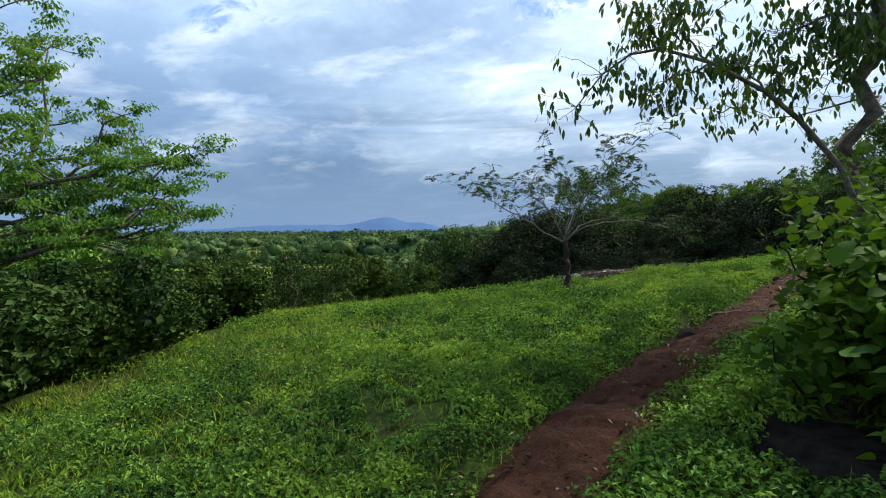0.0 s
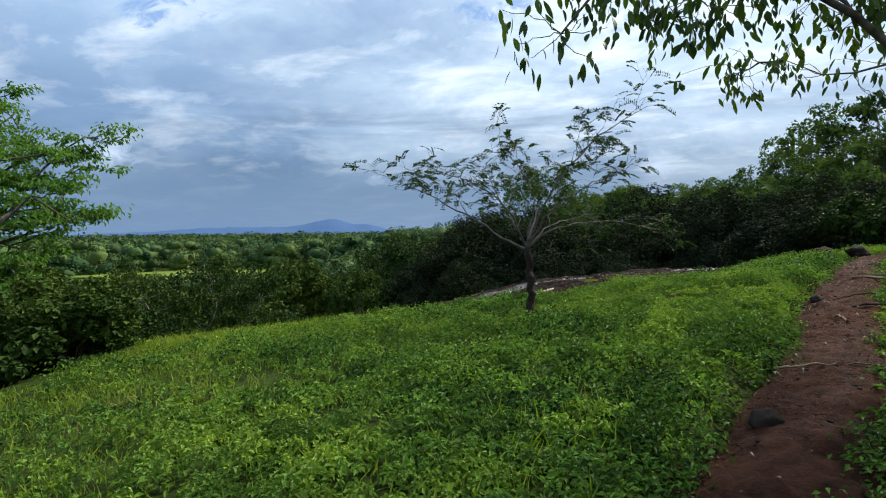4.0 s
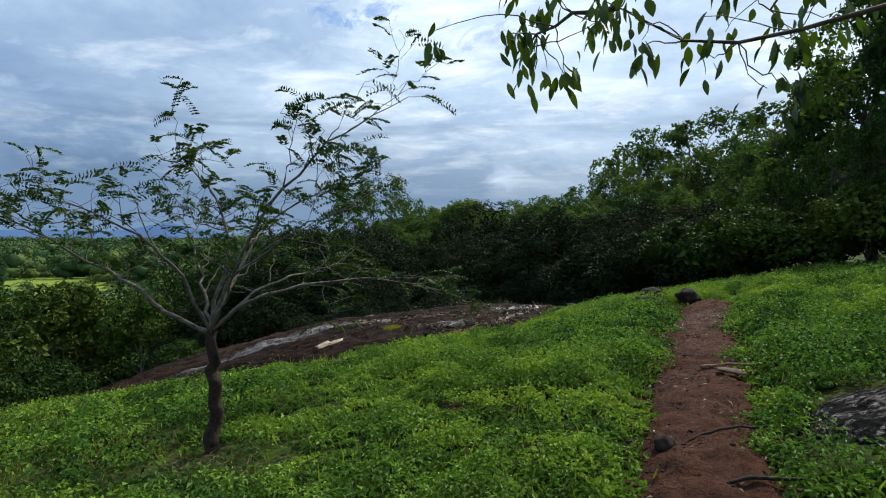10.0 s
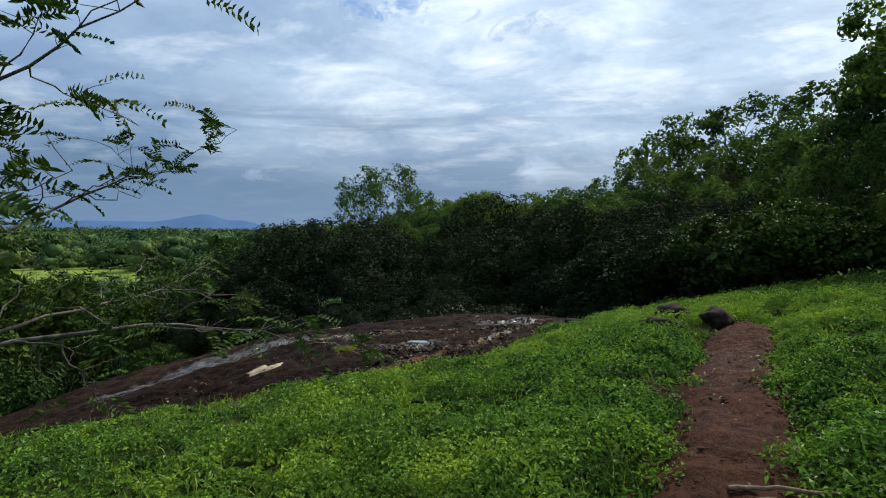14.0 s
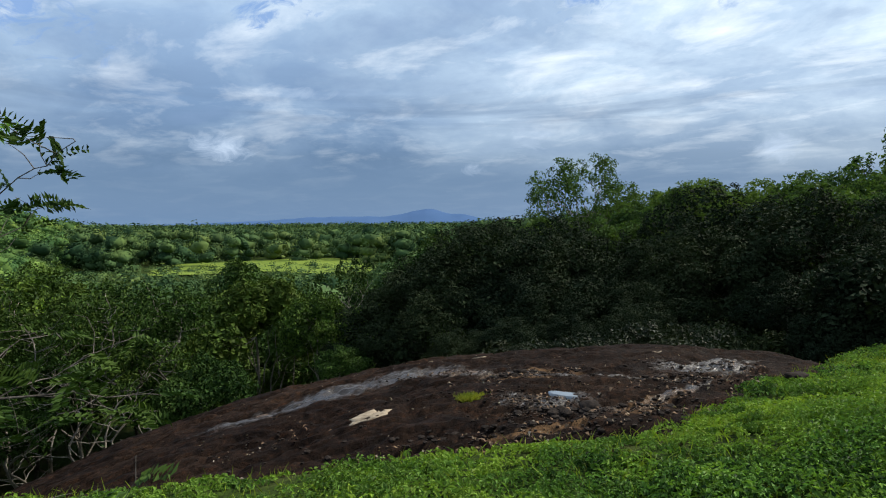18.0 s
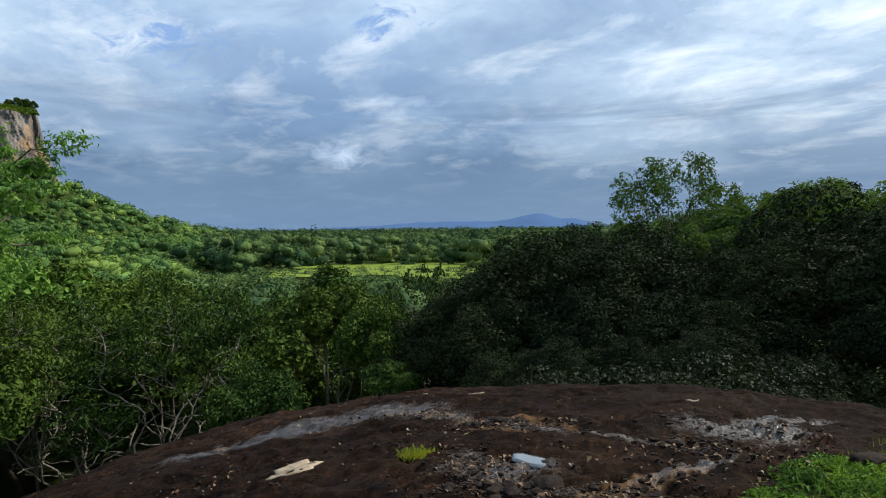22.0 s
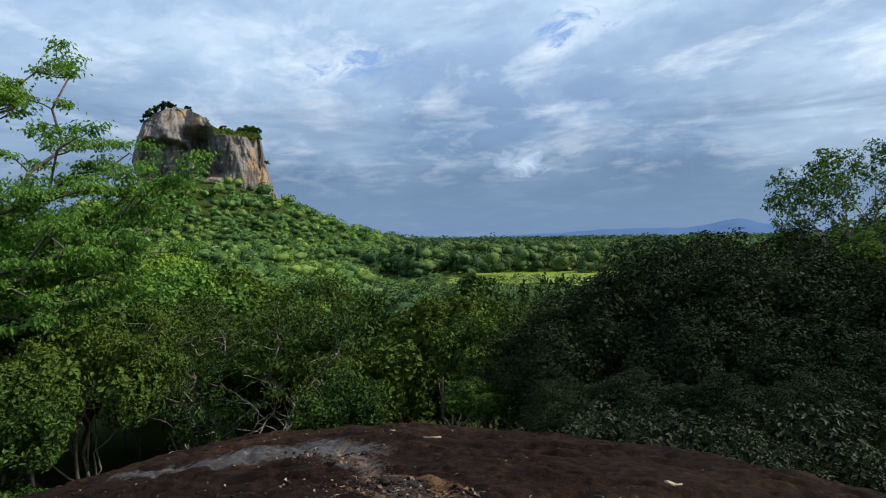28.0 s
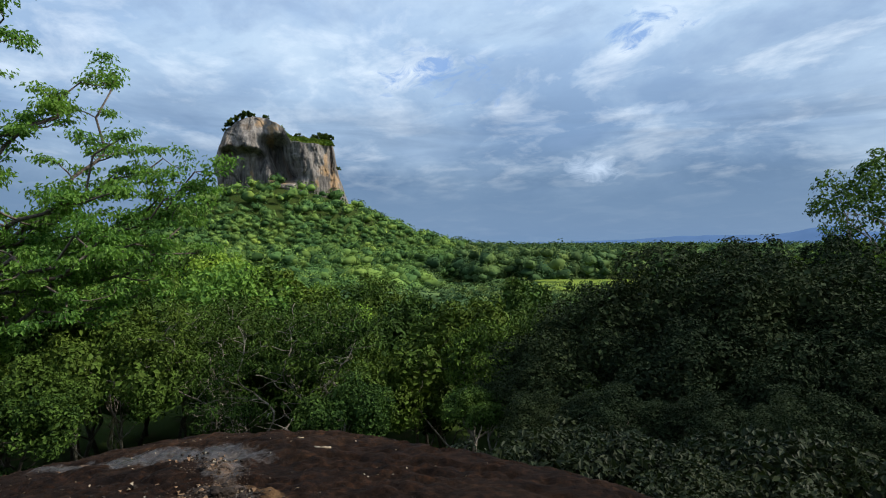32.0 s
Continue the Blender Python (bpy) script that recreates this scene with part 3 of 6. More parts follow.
def tube(points, radii, sides=6):
    p = np.asarray(points, float)
    t = unit(np.gradient(p, axis=0))
    ref = np.where(np.abs(t[:, 2:3]) > 0.9, np.array([[1.0, 0, 0]]), np.array([[0, 0, 1.0]]))
    s = unit(np.cross(t, ref))
    u = np.cross(s, t)
    ang = np.linspace(0, 2 * np.pi, sides, endpoint=False)
    r = np.asarray(radii, float)[:, None, None]
    ring = p[:, None] + r * (np.cos(ang)[None, :, None] * s[:, None] + np.sin(ang)[None, :, None] * u[:, None])
    n = len(p)
    i, j = np.meshgrid(np.arange(n - 1), np.arange(sides), indexing="ij")
    k = (j + 1) % sides
    f = np.stack([i * sides + j, i * sides + k, (i + 1) * sides + k, (i + 1) * sides + j], -1).reshape(-1, 4)
    return ring.reshape(-1, 3), f


def joined(pieces):
    vs, fs, base = [], [], 0
    for v, f in pieces:
        vs.append(v)
        fs.append(f + base)
        base += len(v)
    return np.concatenate(vs), np.concatenate(fs)


def limb(rng, a, b, r0, r1, bend=0.18, steps=7, sag=0.0):
    a, b = np.asarray(a, float), np.asarray(b, float)
    s = np.linspace(0, 1, steps)[:, None]
    size = np.linalg.norm(b - a)
    side = rng.normal(size=3) * size * bend
    wig = rng.normal(size=(steps, 3)) * size * 0.025
    wig[0] = wig[-1] = 0
    p = a + (b - a) * s + side * (s * (1 - s)) * 2 + wig
    p[:, 2] -= sag * size * (s[:, 0] * (1 - s[:, 0]))
    return p, r0 + (r1 - r0) * np.linspace(0, 1, steps)


# ---- ground, footpath, slab, field, far hills ----
def spread(mid, inner, outer, n, power):
    s = np.linspace(-1, 1, n)
    return mid + inner * s + np.sign(s) * (outer - inner) * np.abs(s) ** power


xs, ys = spread(5.0, 26.0, 6500.0, 231, 9.0), spread(12.0, 26.0, 6500.0, 231, 9.0)
tagged(new("ground", grid_mesh("ground", xs, ys, soil_z, UNDERGROWTH)), "hillside earth under low herbs, falling to a wooded plain", "ground", kind="structure")


def build_path():
    t = np.arange(-5.0, 14.2, 0.03)
    w = np.linspace(-1, 1, 35)
    cx = np.interp(t, PATH_Y, PATH_X)
    k = np.ones(37) / 37
    cx = np.convolve(np.pad(cx, 18, mode="edge"), k, "valid")
    tx, ty = np.gradient(cx, t), np.ones_like(t)
    ln = np.hypot(tx, ty)
    nx, ny = ty / ln, -tx / ln
    half = (0.41 + 0.12 * fbm(t * 0.8, t * 0 + 3, 5) + 0.10 * smooth((3 - t) / 3)) * (0.35 + 0.65 * smooth((14.3 - t) / 0.5))
    X = cx[:, None] + nx[:, None] * w * half[:, None]
    Y = t[:, None] + ny[:, None] * w * half[:, None]
    edge = np.abs(w)[None] ** 3
    Z = hill_z(X, Y) - 0.115 + 0.08 * fbm(X * 2.2, Y * 2.2, 11) + 0.09 * fbm(X * 6, Y * 6, 13, 4) - 0.03 * (1 - w[None] ** 2) - 0.10 * edge
    q = (X + Y) * 0.95 + 2.2 * fbm(X * 1.3, Y * 1.3, 15)
    q = q - np.floor(q)
    Z = Z + 0.030 * (smooth(q * 9) - q) * (1 - edge) + 0.05 * fbm(X * 13, Y * 13, 16, 3)
    n = len(w)
    v = np.stack([X.ravel(), Y.ravel(), Z.ravel()], 1)
    i = (np.arange(len(t) - 1)[:, None] * n + np.arange(n - 1)[None]).ravel()
    me = quick_mesh("footpath", v, np.stack([i, i + 1, i + n + 1, i + n], 1), SOIL, True)
    tagged(new("footpath", me), "narrow trodden red earth footpath with lumps and grit", "path", kind="structure")


build_path()


def slab_relief(X, Y):
    steps = 0.05 * np.sin(Y * 2.3 + 1.6 * fbm(X * 0.5, Y * 0.5, 23) * 6)
    hollow = -0.06 * np.exp(-((X - 7.2) / 0.5) ** 2 - ((Y - 16.92) / 0.22) ** 2)
    return slab_z(X, Y) + 0.13 * fbm(X * 0.7, Y * 0.7, 21) + 0.11 * fbm(X * 3, Y * 3, 22) + 0.05 * fbm(X * 9, Y * 9, 27, 3) - 0.06 * smooth(1 - np.abs(fbm(X * 0.9, Y * 1.6, 24)) * 14) - 0.05 * smooth(1 - np.abs(fbm(X * 1.3, Y * 2.6, 29)) * 22) + 0.4 * steps + hollow


slab_keep = lambda X, Y: (Y > slab_front(X) - 0.7) & (Y < 23.0)
tagged(new("rock_slab", grid_mesh("rock_slab", np.arange(-5.5, 14.0, 0.056), np.arange(13.6, 23.1, 0.056), slab_relief, SLAB, slab_keep)),
       "broad domed dark brown rock slab, wet in pale streaks", "rock", kind="structure")


def build_field():
    def z(X, Y):
        return hill_z(X, Y) + 0.6
    def keep(X, Y):
        az, r = np.degrees(np.arctan2(X, Y)), np.hypot(X, Y)
        n = fbm(X * 0.03, Y * 0.03, 31) * 60
        return (az > -29 + n * 0.1) & (az < -10 - n * 0.1) & (r > 285 + n * 0.5) & (r < 385 + n * 0.4)
    me = grid_mesh("field", np.arange(-290, -30, 4.0), np.arange(190, 460, 4.0), z, FIELD, keep)
    tagged(new("field", me), "bright yellow-green open field in the valley", "field", kind="structure")


build_field()


def build_hills():
    az = np.radians(np.linspace(-38, 20, 240))
    deg = np.degrees(az)
    top = np.interp(deg, (-38, -27, -21, -19, -15, -10, -8.8, -7.5, -6.5, -5.5, -4.8, -4.0, -3.4, -2.5, -1.5, 0, 3, 8, 20), (0, 4, 8, 12, 15, 15, 17, 22, 27, 29.5, 27, 20.5, 18, 19, 15, 8, 4, 9, 4))
    k = np.hanning(9) / np.hanning(9).sum()
    top = np.convolve(np.pad(top, 4, mode="edge"), k, "valid") * 4.1
    top = top + 10 * fbm(deg * 0.7, deg * 0, 41) * smooth(top / 30) + 3 * fbm(deg * 4, deg * 0, 42)
    v, rows = [], 9
    for k in range(rows):
        s = k / (rows - 1)
        r = 4000 + 600 * s
        z = -46 + (top + 4) * np.sin(np.pi * 0.5 * s)
        v.append(np.stack([r * np.sin(az), r * np.cos(az), z], 1))
    n = len(az)
    i = (np.arange(rows - 1)[:, None] * n + np.arange(n - 1)[None]).ravel()
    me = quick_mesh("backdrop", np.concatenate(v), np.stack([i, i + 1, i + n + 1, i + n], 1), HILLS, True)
    tagged(new("backdrop", me), "low ridge of hills on the horizon, haze in its blue colour", "hills", kind="structure")


build_hills()


# ---- the great rock on its wooded cone ----
ROCK_AT, ROCK_P, ROCK_Q = (-751.0, 555.0), (0.572, 0.82), (-0.82, 0.572)     # centre, along the face, into the rock


def rock_top(p, q):
    """Height of the great rock's summit: a dome at one end, a step, then a terrace that dips towards the valley path."""
    z = np.interp(p, (-94, -86, -77, -60, -38, -18, -10, 4, 18, 40, 76, 90), (122, 148, 165, 176, 184, 182, 173, 165, 158, 155, 154, 147))
    dip = smooth((p - 2) / 14) * smooth((-q - 8) / 42)
    return z - 13 * dip + 3 * fbm(p * 0.06, q * 0.06, 53)


def on_rock(p, q, z):
    return ROCK_AT[0] + ROCK_P[0] * p + ROCK_Q[0] * q, ROCK_AT[1] + ROCK_P[1] * p + ROCK_Q[1] * q, z


def rock_pq(x, y):
    dx, dy = x - ROCK_AT[0], y - ROCK_AT[1]
    return dx * ROCK_P[0] + dy * ROCK_P[1], dx * ROCK_Q[0] + dy * ROCK_Q[1]


def build_great_rock():
    nu, nv = 420, 110
    ang = np.linspace(0, 2 * np.pi, nu, endpoint=False)
    co, si = np.cos(ang), np.sin(ang)
    k = 1 / (np.abs(co) ** 2.7 + np.abs(si) ** 2.7) ** (1 / 2.7)
    rows = []
    for s in np.linspace(0, 1, nv):
        right = np.interp(s, (0, 0.25, 0.6, 1.0), (112, 99, 87, 80))
        left = np.interp(s, (0, 0.3, 0.62, 0.85, 1.0), (87, 90, 94, 90, 80))
        p = k * co * np.where(co > 0, right, left)
        q = k * si * np.interp(s, (0, 0.7, 1.0), (66, 62, 56))
        low = np.interp(p, (-100, 0, 60, 110), (78, 76, 58, 40))
        z = low + (rock_top(p, q) - low) * s
        face = smooth((-q - 8) / 26)
        flute = 11.0 * fbm(p * 0.055 + z * 0.012, z * 0.012, 51, 5) + 7.0 * np.abs(fbm(p * 0.15 - z * 0.02, z * 0.03, 52, 4)) * 2 + 6.0 * np.floor(3 * vnoise(p * 0.07 + z * 0.03, z * 0.035, 59)) / 3
        ledge = 3.5 * fbm(p * 0.02, z * 0.09, 54, 3)
        hollow = 54 * np.exp(-((p - 2 + (z - 110) * 0.34) / 17) ** 2) * smooth((158 - z) / 20) * smooth((z - 80) / 16)
        under = 24 * smooth((p + 88) / 14) * smooth((-14 - p) / 14) * smooth((134 + 6 * fbm(p * 0.05, p * 0, 56) * 3 - z) / 9)
        dome = 0.62 * np.maximum(0, z - 136) * smooth((-6 - p) / 16)
        butt = -9 * np.exp(-((p - 40) / 26) ** 2) + 12 * np.exp(-((p - 74) / 5) ** 2) + 6 * np.exp(-((p - 24) / 4) ** 2) * smooth((130 - z) / 30)
        q = q + face * (flute + ledge + hollow + under + dome + butt)
        side = 1 + 0.03 * fbm(q * 0.05 + 9, z * 0.02, 57, 4) + 0.022 * fbm(q * 0.13, z * 0.06, 58, 4)
        rows.append(np.stack([p * side, q, z], 1))
    last = rows[-1]
    mid = np.array([0.0, 8.0, 0.0])
    for k2 in (0.975, 0.93, 0.8, 0.55, 0.3, 0.05):
        w = (last - mid) * np.array([k2, k2, 1.0]) + mid
        w[:, 2] = rock_top(w[:, 0], w[:, 1]) + (1.2 if k2 < 0.95 else 0.5)
        rows.append(w)
    P = np.concatenate(rows)
    X, Y, Z = on_rock(P[:, 0], P[:, 1], P[:, 2])
    n, m = nu, len(rows)
    i, j = np.meshgrid(np.arange(m - 1), np.arange(n), indexing="ij")
    f = np.stack([i * n + j, i * n + (j + 1) % n, (i + 1) * n + (j + 1) % n, (i + 1) * n + j], -1).reshape(-1, 4)
    me = quick_mesh("great_rock", np.stack([X, Y, Z], 1), f, CLIFF, True)
    tagged(new("great_rock", me), "huge flat-topped grey and ochre rock rising above forest", "rock")


build_great_rock()

# ---- far woods: crowns of leaf tufts over the plain and the cone ----
ICO = bmesh.new()
bmesh.ops.create_icosphere(ICO, subdivisions=2, radius=1.0)
ICO_V = np.array([v.co[:] for v in ICO.verts])
ICO_F = np.array([[v.index for v in f.verts] for f in ICO.faces])
ICO.free()


def in_field(x, y):
    az, r = np.degrees(np.arctan2(x, y)), np.hypot(x, y)
    n = fbm(x * 0.03, y * 0.03, 33) * 70
    return (az > -26.0 + n * 0.16) & (az < -13.0 - n * 0.16) & (r > 334 + n * 0.6) & (r < 368 + n * 0.4)


def crowns(rng, x, y, rad, tall, tufts, tuft_size):
    """Many crowns at once: each a heap of rounded billows, clothed in leaf tufts that face out of their billow."""
    n, kb = len(x), 9
    base = hill_z(x, y)
    cz = base + tall - rad * 0.72
    b = unit(rng.normal(size=(n, kb, 3)))
    b[..., 2] = np.abs(b[..., 2]) * 1.0 - 0.15
    br = rng.uniform(0.34, 0.56, (n, kb))
    bc = unit(b) * rng.uniform(0.50, 0.72, (n, kb, 1)) * np.array([1, 1, 0.82])
    pick = rng.integers(0, kb, (n, tufts))
    row = np.arange(n)[:, None]
    d = unit(rng.normal(size=(n, tufts, 3)) + unit(bc[row, pick]) * 1.1 + np.array([0, 0, 0.35]))
    rr = br[row, pick][..., None] * rng.uniform(0.86, 1.08, (n, tufts, 1))
    c = np.stack([x, y, cz], 1)[:, None] + (bc[row, pick] + d * rr) * rad[:, None, None]
    size = np.repeat(tuft_size * (rad / rad.mean()) ** 0.7, tufts)
    d = d.reshape(-1, 3)
    along = unit(np.cross(d, rng.normal(size=(n * tufts, 3))) + np.array([0, 0, -0.3]))
    return leaves(rng, c.reshape(-1, 3), along, size * 0.95, size * 0.85, 0.08, d, 0.22), np.stack([x, y, cz], 1), rad, bc, br


def build_far_woods():
    rng = np.random.default_rng(5)
    parts, cores, slope, slope_cores = [], [], [], []
    for r0, r1, step, tufts, size, a0, a1 in ((62, 150, 7.4, 400, 0.40, -80, 0), (150, 330, 9.6, 170, 0.62, -80, 2), (330, 720, 9.6, 90, 1.0, -80, -34), (330, 720, 13.5, 110, 1.15, -34, 8), (720, 1300, 20.0, 50, 2.8, -80, 12), (1300, 3600, 40.0, 16, 6.0, -80, 14)):
        a0, a1 = radians(a0), radians(a1)
        rr = np.arange(r0, r1, step)
        X, Y = [], []
        for r in rr:
            aa = np.arange(a0, a1, step / r)
            X.append(r * np.sin(aa)); Y.append(r * np.cos(aa))
        X, Y = np.concatenate(X) + 8, np.concatenate(Y) + 10
        X += rng.uniform(-0.8, 0.8, len(X)) * step
        Y += rng.uniform(-0.8, 0.8, len(X)) * step
        ok = ~in_field(X, Y)
        ok &= ~((X > 2) & (Y < 66))
        p, q = rock_pq(X, Y)
        ok &= (np.abs(p) / 108) ** 2.7 + (np.abs(q) / 66) ** 2.7 > 1
        X, Y = X[ok], Y[ok]
        rad = step * (0.38 + 0.34 * rng.random(len(X)) ** 1.5)
        tall = np.minimum(rad * 2.0, 9.0 + rad * 0.3) * rng.uniform(0.7, 1.7, len(X))
        az, dist = np.degrees(np.arctan2(X - 6, Y - 10)), np.hypot(X - 6, Y - 10)
        open_view = smooth((az + 42) / 8) * smooth((-5 - az) / 5)
        limit = 2.0 - dist * (0.040 + 0.058 * open_view) - hill_z(X, Y) + rng.normal(size=len(X)) * 0.5
        tall = np.where(dist < 330, np.clip(np.minimum(tall, limit), 1.8, 13.0), tall * np.where(dist < 720, 1.15, 0.85))
        if r0 == 330:
            # lower trees fill the space under the tall ones
            n = len(X)
            low = np.concatenate([np.arange(n), np.arange(n)[rng.random(n) < 0.7]])
            sink = np.where(np.arange(len(low)) < n, 0.62, 0.36)
            X, Y = np.concatenate([X, X[low] + rng.normal(size=len(low)) * 2.5]), np.concatenate([Y, Y[low] + rng.normal(size=len(low)) * 2.5])
            rad, tall = np.concatenate([rad, rad[low] * 0.85]), np.concatenate([tall, tall[low] * sink])
        (lv, lf), c, rd, bc, br = crowns(rng, X, Y, rad, tall, tufts, size)
        # crowns left of this wavering bearing take the colour with sunlight in it
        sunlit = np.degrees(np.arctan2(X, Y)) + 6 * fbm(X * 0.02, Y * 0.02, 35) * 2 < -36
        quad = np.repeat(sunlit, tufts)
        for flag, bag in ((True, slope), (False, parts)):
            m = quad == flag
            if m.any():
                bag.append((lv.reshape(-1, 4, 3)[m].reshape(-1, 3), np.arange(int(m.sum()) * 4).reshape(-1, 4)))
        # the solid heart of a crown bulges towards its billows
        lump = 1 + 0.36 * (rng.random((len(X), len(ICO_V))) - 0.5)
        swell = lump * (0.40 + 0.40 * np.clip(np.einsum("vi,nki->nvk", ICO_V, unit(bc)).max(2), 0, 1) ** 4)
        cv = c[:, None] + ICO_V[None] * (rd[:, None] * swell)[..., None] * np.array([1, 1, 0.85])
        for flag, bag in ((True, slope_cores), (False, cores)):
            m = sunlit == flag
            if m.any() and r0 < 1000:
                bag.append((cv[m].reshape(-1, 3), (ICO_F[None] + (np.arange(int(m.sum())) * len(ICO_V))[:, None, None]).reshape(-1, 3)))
    for name, bag, inner, mat, label in (("far_woods", parts, cores, FAR, "closed dark green forest canopy filling the valley plain"), ("hillside_woods", slope, slope_cores, HILLSIDE, "forest canopy clothing the hillside and the cone, sunlight in its colour")):
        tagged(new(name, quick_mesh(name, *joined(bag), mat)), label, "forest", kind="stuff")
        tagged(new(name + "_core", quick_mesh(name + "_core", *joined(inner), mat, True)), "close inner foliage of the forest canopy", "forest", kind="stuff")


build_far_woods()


# ---- trees ----
def ball():
    bm = bmesh.new()
    bmesh.ops.create_cube(bm, size=1.0)
    v = unit(np.array([q.co[:] for q in bm.verts]))
    f = np.array([[q.index for q in p.verts] for p in bm.faces])
    bm.free()
    return v, f


BALL_V, BALL_F = ball()


def tree(name, label, seed, height, radius, lobes, leaf_count, leaf, bark, foliage, base=0.35, lobe_size=0.36, thick=0.03, width=0.5, droop=0.0, limbs=12, airy=0.0, stray=0.5):
    """A tapered trunk, limbs that reach into the crown, and a crown of lobes heaped with leafy billows. Stands at its own origin."""
    rng = np.random.default_rng(seed)
    e = thing(name, (0, 0, 0), label, "tree" if "tree" in name else "shrub")
    deep = height * (1 - base) * 0.5
    mid = height * base + deep
    # lobes on a lopsided dome
    g = np.arange(lobes) + 0.5
    up = 1 - 1.55 * g / lobes
    turn = g * 2.399963 + rng.uniform(0, 6.28)
    ring = np.sqrt(np.maximum(0, 1 - up * up))
    d = unit(np.stack([ring * np.cos(turn), ring * np.sin(turn), up], 1) + rng.normal(size=(lobes, 3)) * 0.22)
    size = lobe_size * radius * rng.uniform(0.75, 1.3, lobes)
    c = d * np.array([radius, radius, deep]) * (0.98 - 0.8 * size / radius)[:, None] * rng.uniform(0.82, 1.12, (lobes, 1))
    c[:, 2] += mid
    r0 = thick * height
    trunk_top = np.array([rng.normal() * radius * 0.12, rng.normal() * radius * 0.12, mid])
    tp, tr = limb(rng, (0, 0, -0.25), trunk_top, r0, r0 * 0.45, 0.08, 9)
    tr[0] *= 1.5
    parts = [tube(tp, tr, 8)]
    for k in rng.permutation(lobes)[:limbs]:
        i = rng.integers(3, 9)
        p, q = limb(rng, tp[i], c[k], tr[i] * 0.6, r0 * 0.06, 0.22, 7)
        parts.append(tube(p, q, 5))
        for _ in range(2):
            j = rng.integers(3, 6)
            tip = p[j] + (c[k] - tp[i]) * 0.12 + rng.normal(size=3) * radius * 0.16
            p2, q2 = limb(rng, p[j], tip, q[j] * 0.6, r0 * 0.03, 0.25, 4)
            parts.append(tube(p2, q2, 3))
    v, f = joined(parts)
    child("trunk", quick_mesh("trunk", v, f, bark, True), e)
    # billows on each lobe, leaves on each billow
    kb = 9
    bd = unit(rng.normal(size=(lobes, kb, 3)) + d[:, None] * 0.6 + np.array([0, 0, 0.45]))
    bc = (c[:, None] + bd * (size[:, None, None] * rng.uniform(0.55, 0.95, (lobes, kb, 1)))).reshape(-1, 3)
    br = (size[:, None] * rng.uniform(0.26, 0.50, (lobes, kb))).ravel()
    bd = bd.reshape(-1, 3)
    w = br ** 2
    pick = rng.choice(len(bc), leaf_count, p=w / w.sum())
    way = unit(rng.normal(size=(leaf_count, 3)) + bd[pick] * 0.7 + np.array([0, 0, 0.25]))
    cc = bc[pick] + way * (br[pick] * rng.uniform(0.70 - 0.3 * airy, 1.15, leaf_count))[:, None]
    along = np.cross(way, rng.normal(size=(leaf_count, 3))) + way * 0.25
    along[:, 2] -= droop + 0.3
    v, f = leaves(rng, cc, along, leaf, leaf * width, 0.15, way + np.array([0, 0, 0.25]), stray)
    if airy < 1:
        # older leaves inside the lobes
        m = int(leaf_count * 0.5 * (1 - airy))
        pick = rng.choice(lobes, m, p=size ** 2 / np.sum(size ** 2))
        way = unit(rng.normal(size=(m, 3)))
        cc = c[pick] + way * (size[pick] * rng.uniform(0.45, 0.95, m))[:, None]
        v, f = joined([(v, f), leaves(rng, cc, rng.normal(size=(m, 3)), leaf * 1.35, leaf * 0.95, 0.1, way, 0.4)])
    child("crown", quick_mesh("crown", v, f, foliage), e)
    return e


def stand(proto, x, y, turn, scale, tall=1.0, sink=0.1, label="", first=[]):
    """A copy of a tree or shrub, standing on the ground."""
    m = pose(x, y, num(soil_z(np.float64(x), np.float64(y))) - sink, 0, 0, turn)
    ob = copy_thing(proto, m)
    ob.scale = (scale, scale, scale * tall)
    if label:
        tagged(ob, label)
    return ob


def drop(proto):
    for o in (*proto.children_recursive, proto):
        bpy.data.objects.remove(o)


rng = np.random.default_rng(11)
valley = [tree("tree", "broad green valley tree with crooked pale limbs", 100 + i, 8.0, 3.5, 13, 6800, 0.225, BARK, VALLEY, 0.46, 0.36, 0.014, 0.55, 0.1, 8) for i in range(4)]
olives = [tree("tree", "yellow-green valley tree with crooked pale limbs", 110 + i, 8.0, 3.3, 14, 6200, 0.205, PALE_BARK, OLIVE, 0.50, 0.32, 0.012, 0.55, 0.1, 9, 0.25) for i in range(3)]
brights = [tree("tree", "green valley tree with a rounded crown, sunlight in its leaf colour", 115 + i, 8.0, 3.4, 13, 6800, 0.215, BARK, SUNLIT_LEAF, 0.44, 0.35, 0.014, 0.55, 0.1, 8) for i in range(3)]
stilts = [tree("tree", "slim valley tree on tall bare pale stems", 130 + i, 8.0, 2.9, 11, 5200, 0.205, PALE_BARK, (OLIVE, VALLEY)[i % 2], 0.60, 0.36, 0.011, 0.55, 0.1, 10, 0.1) for i in range(4)]
duskies = [tree("tree", "dense dark tree at the slab's edge, shade in its leaf colour", 120 + i, 6.0, 3.0, 24, 12500, 0.128, BARK, SHADE, 0.02, 0.30, 0.014, 0.5, 0.0, 8, 0.3, 0.32) for i in range(3)]
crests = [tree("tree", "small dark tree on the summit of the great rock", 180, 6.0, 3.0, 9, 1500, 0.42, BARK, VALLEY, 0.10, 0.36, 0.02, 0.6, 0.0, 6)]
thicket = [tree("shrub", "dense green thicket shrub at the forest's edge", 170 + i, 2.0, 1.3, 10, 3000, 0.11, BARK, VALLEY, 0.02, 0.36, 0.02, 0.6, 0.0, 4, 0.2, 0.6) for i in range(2)]
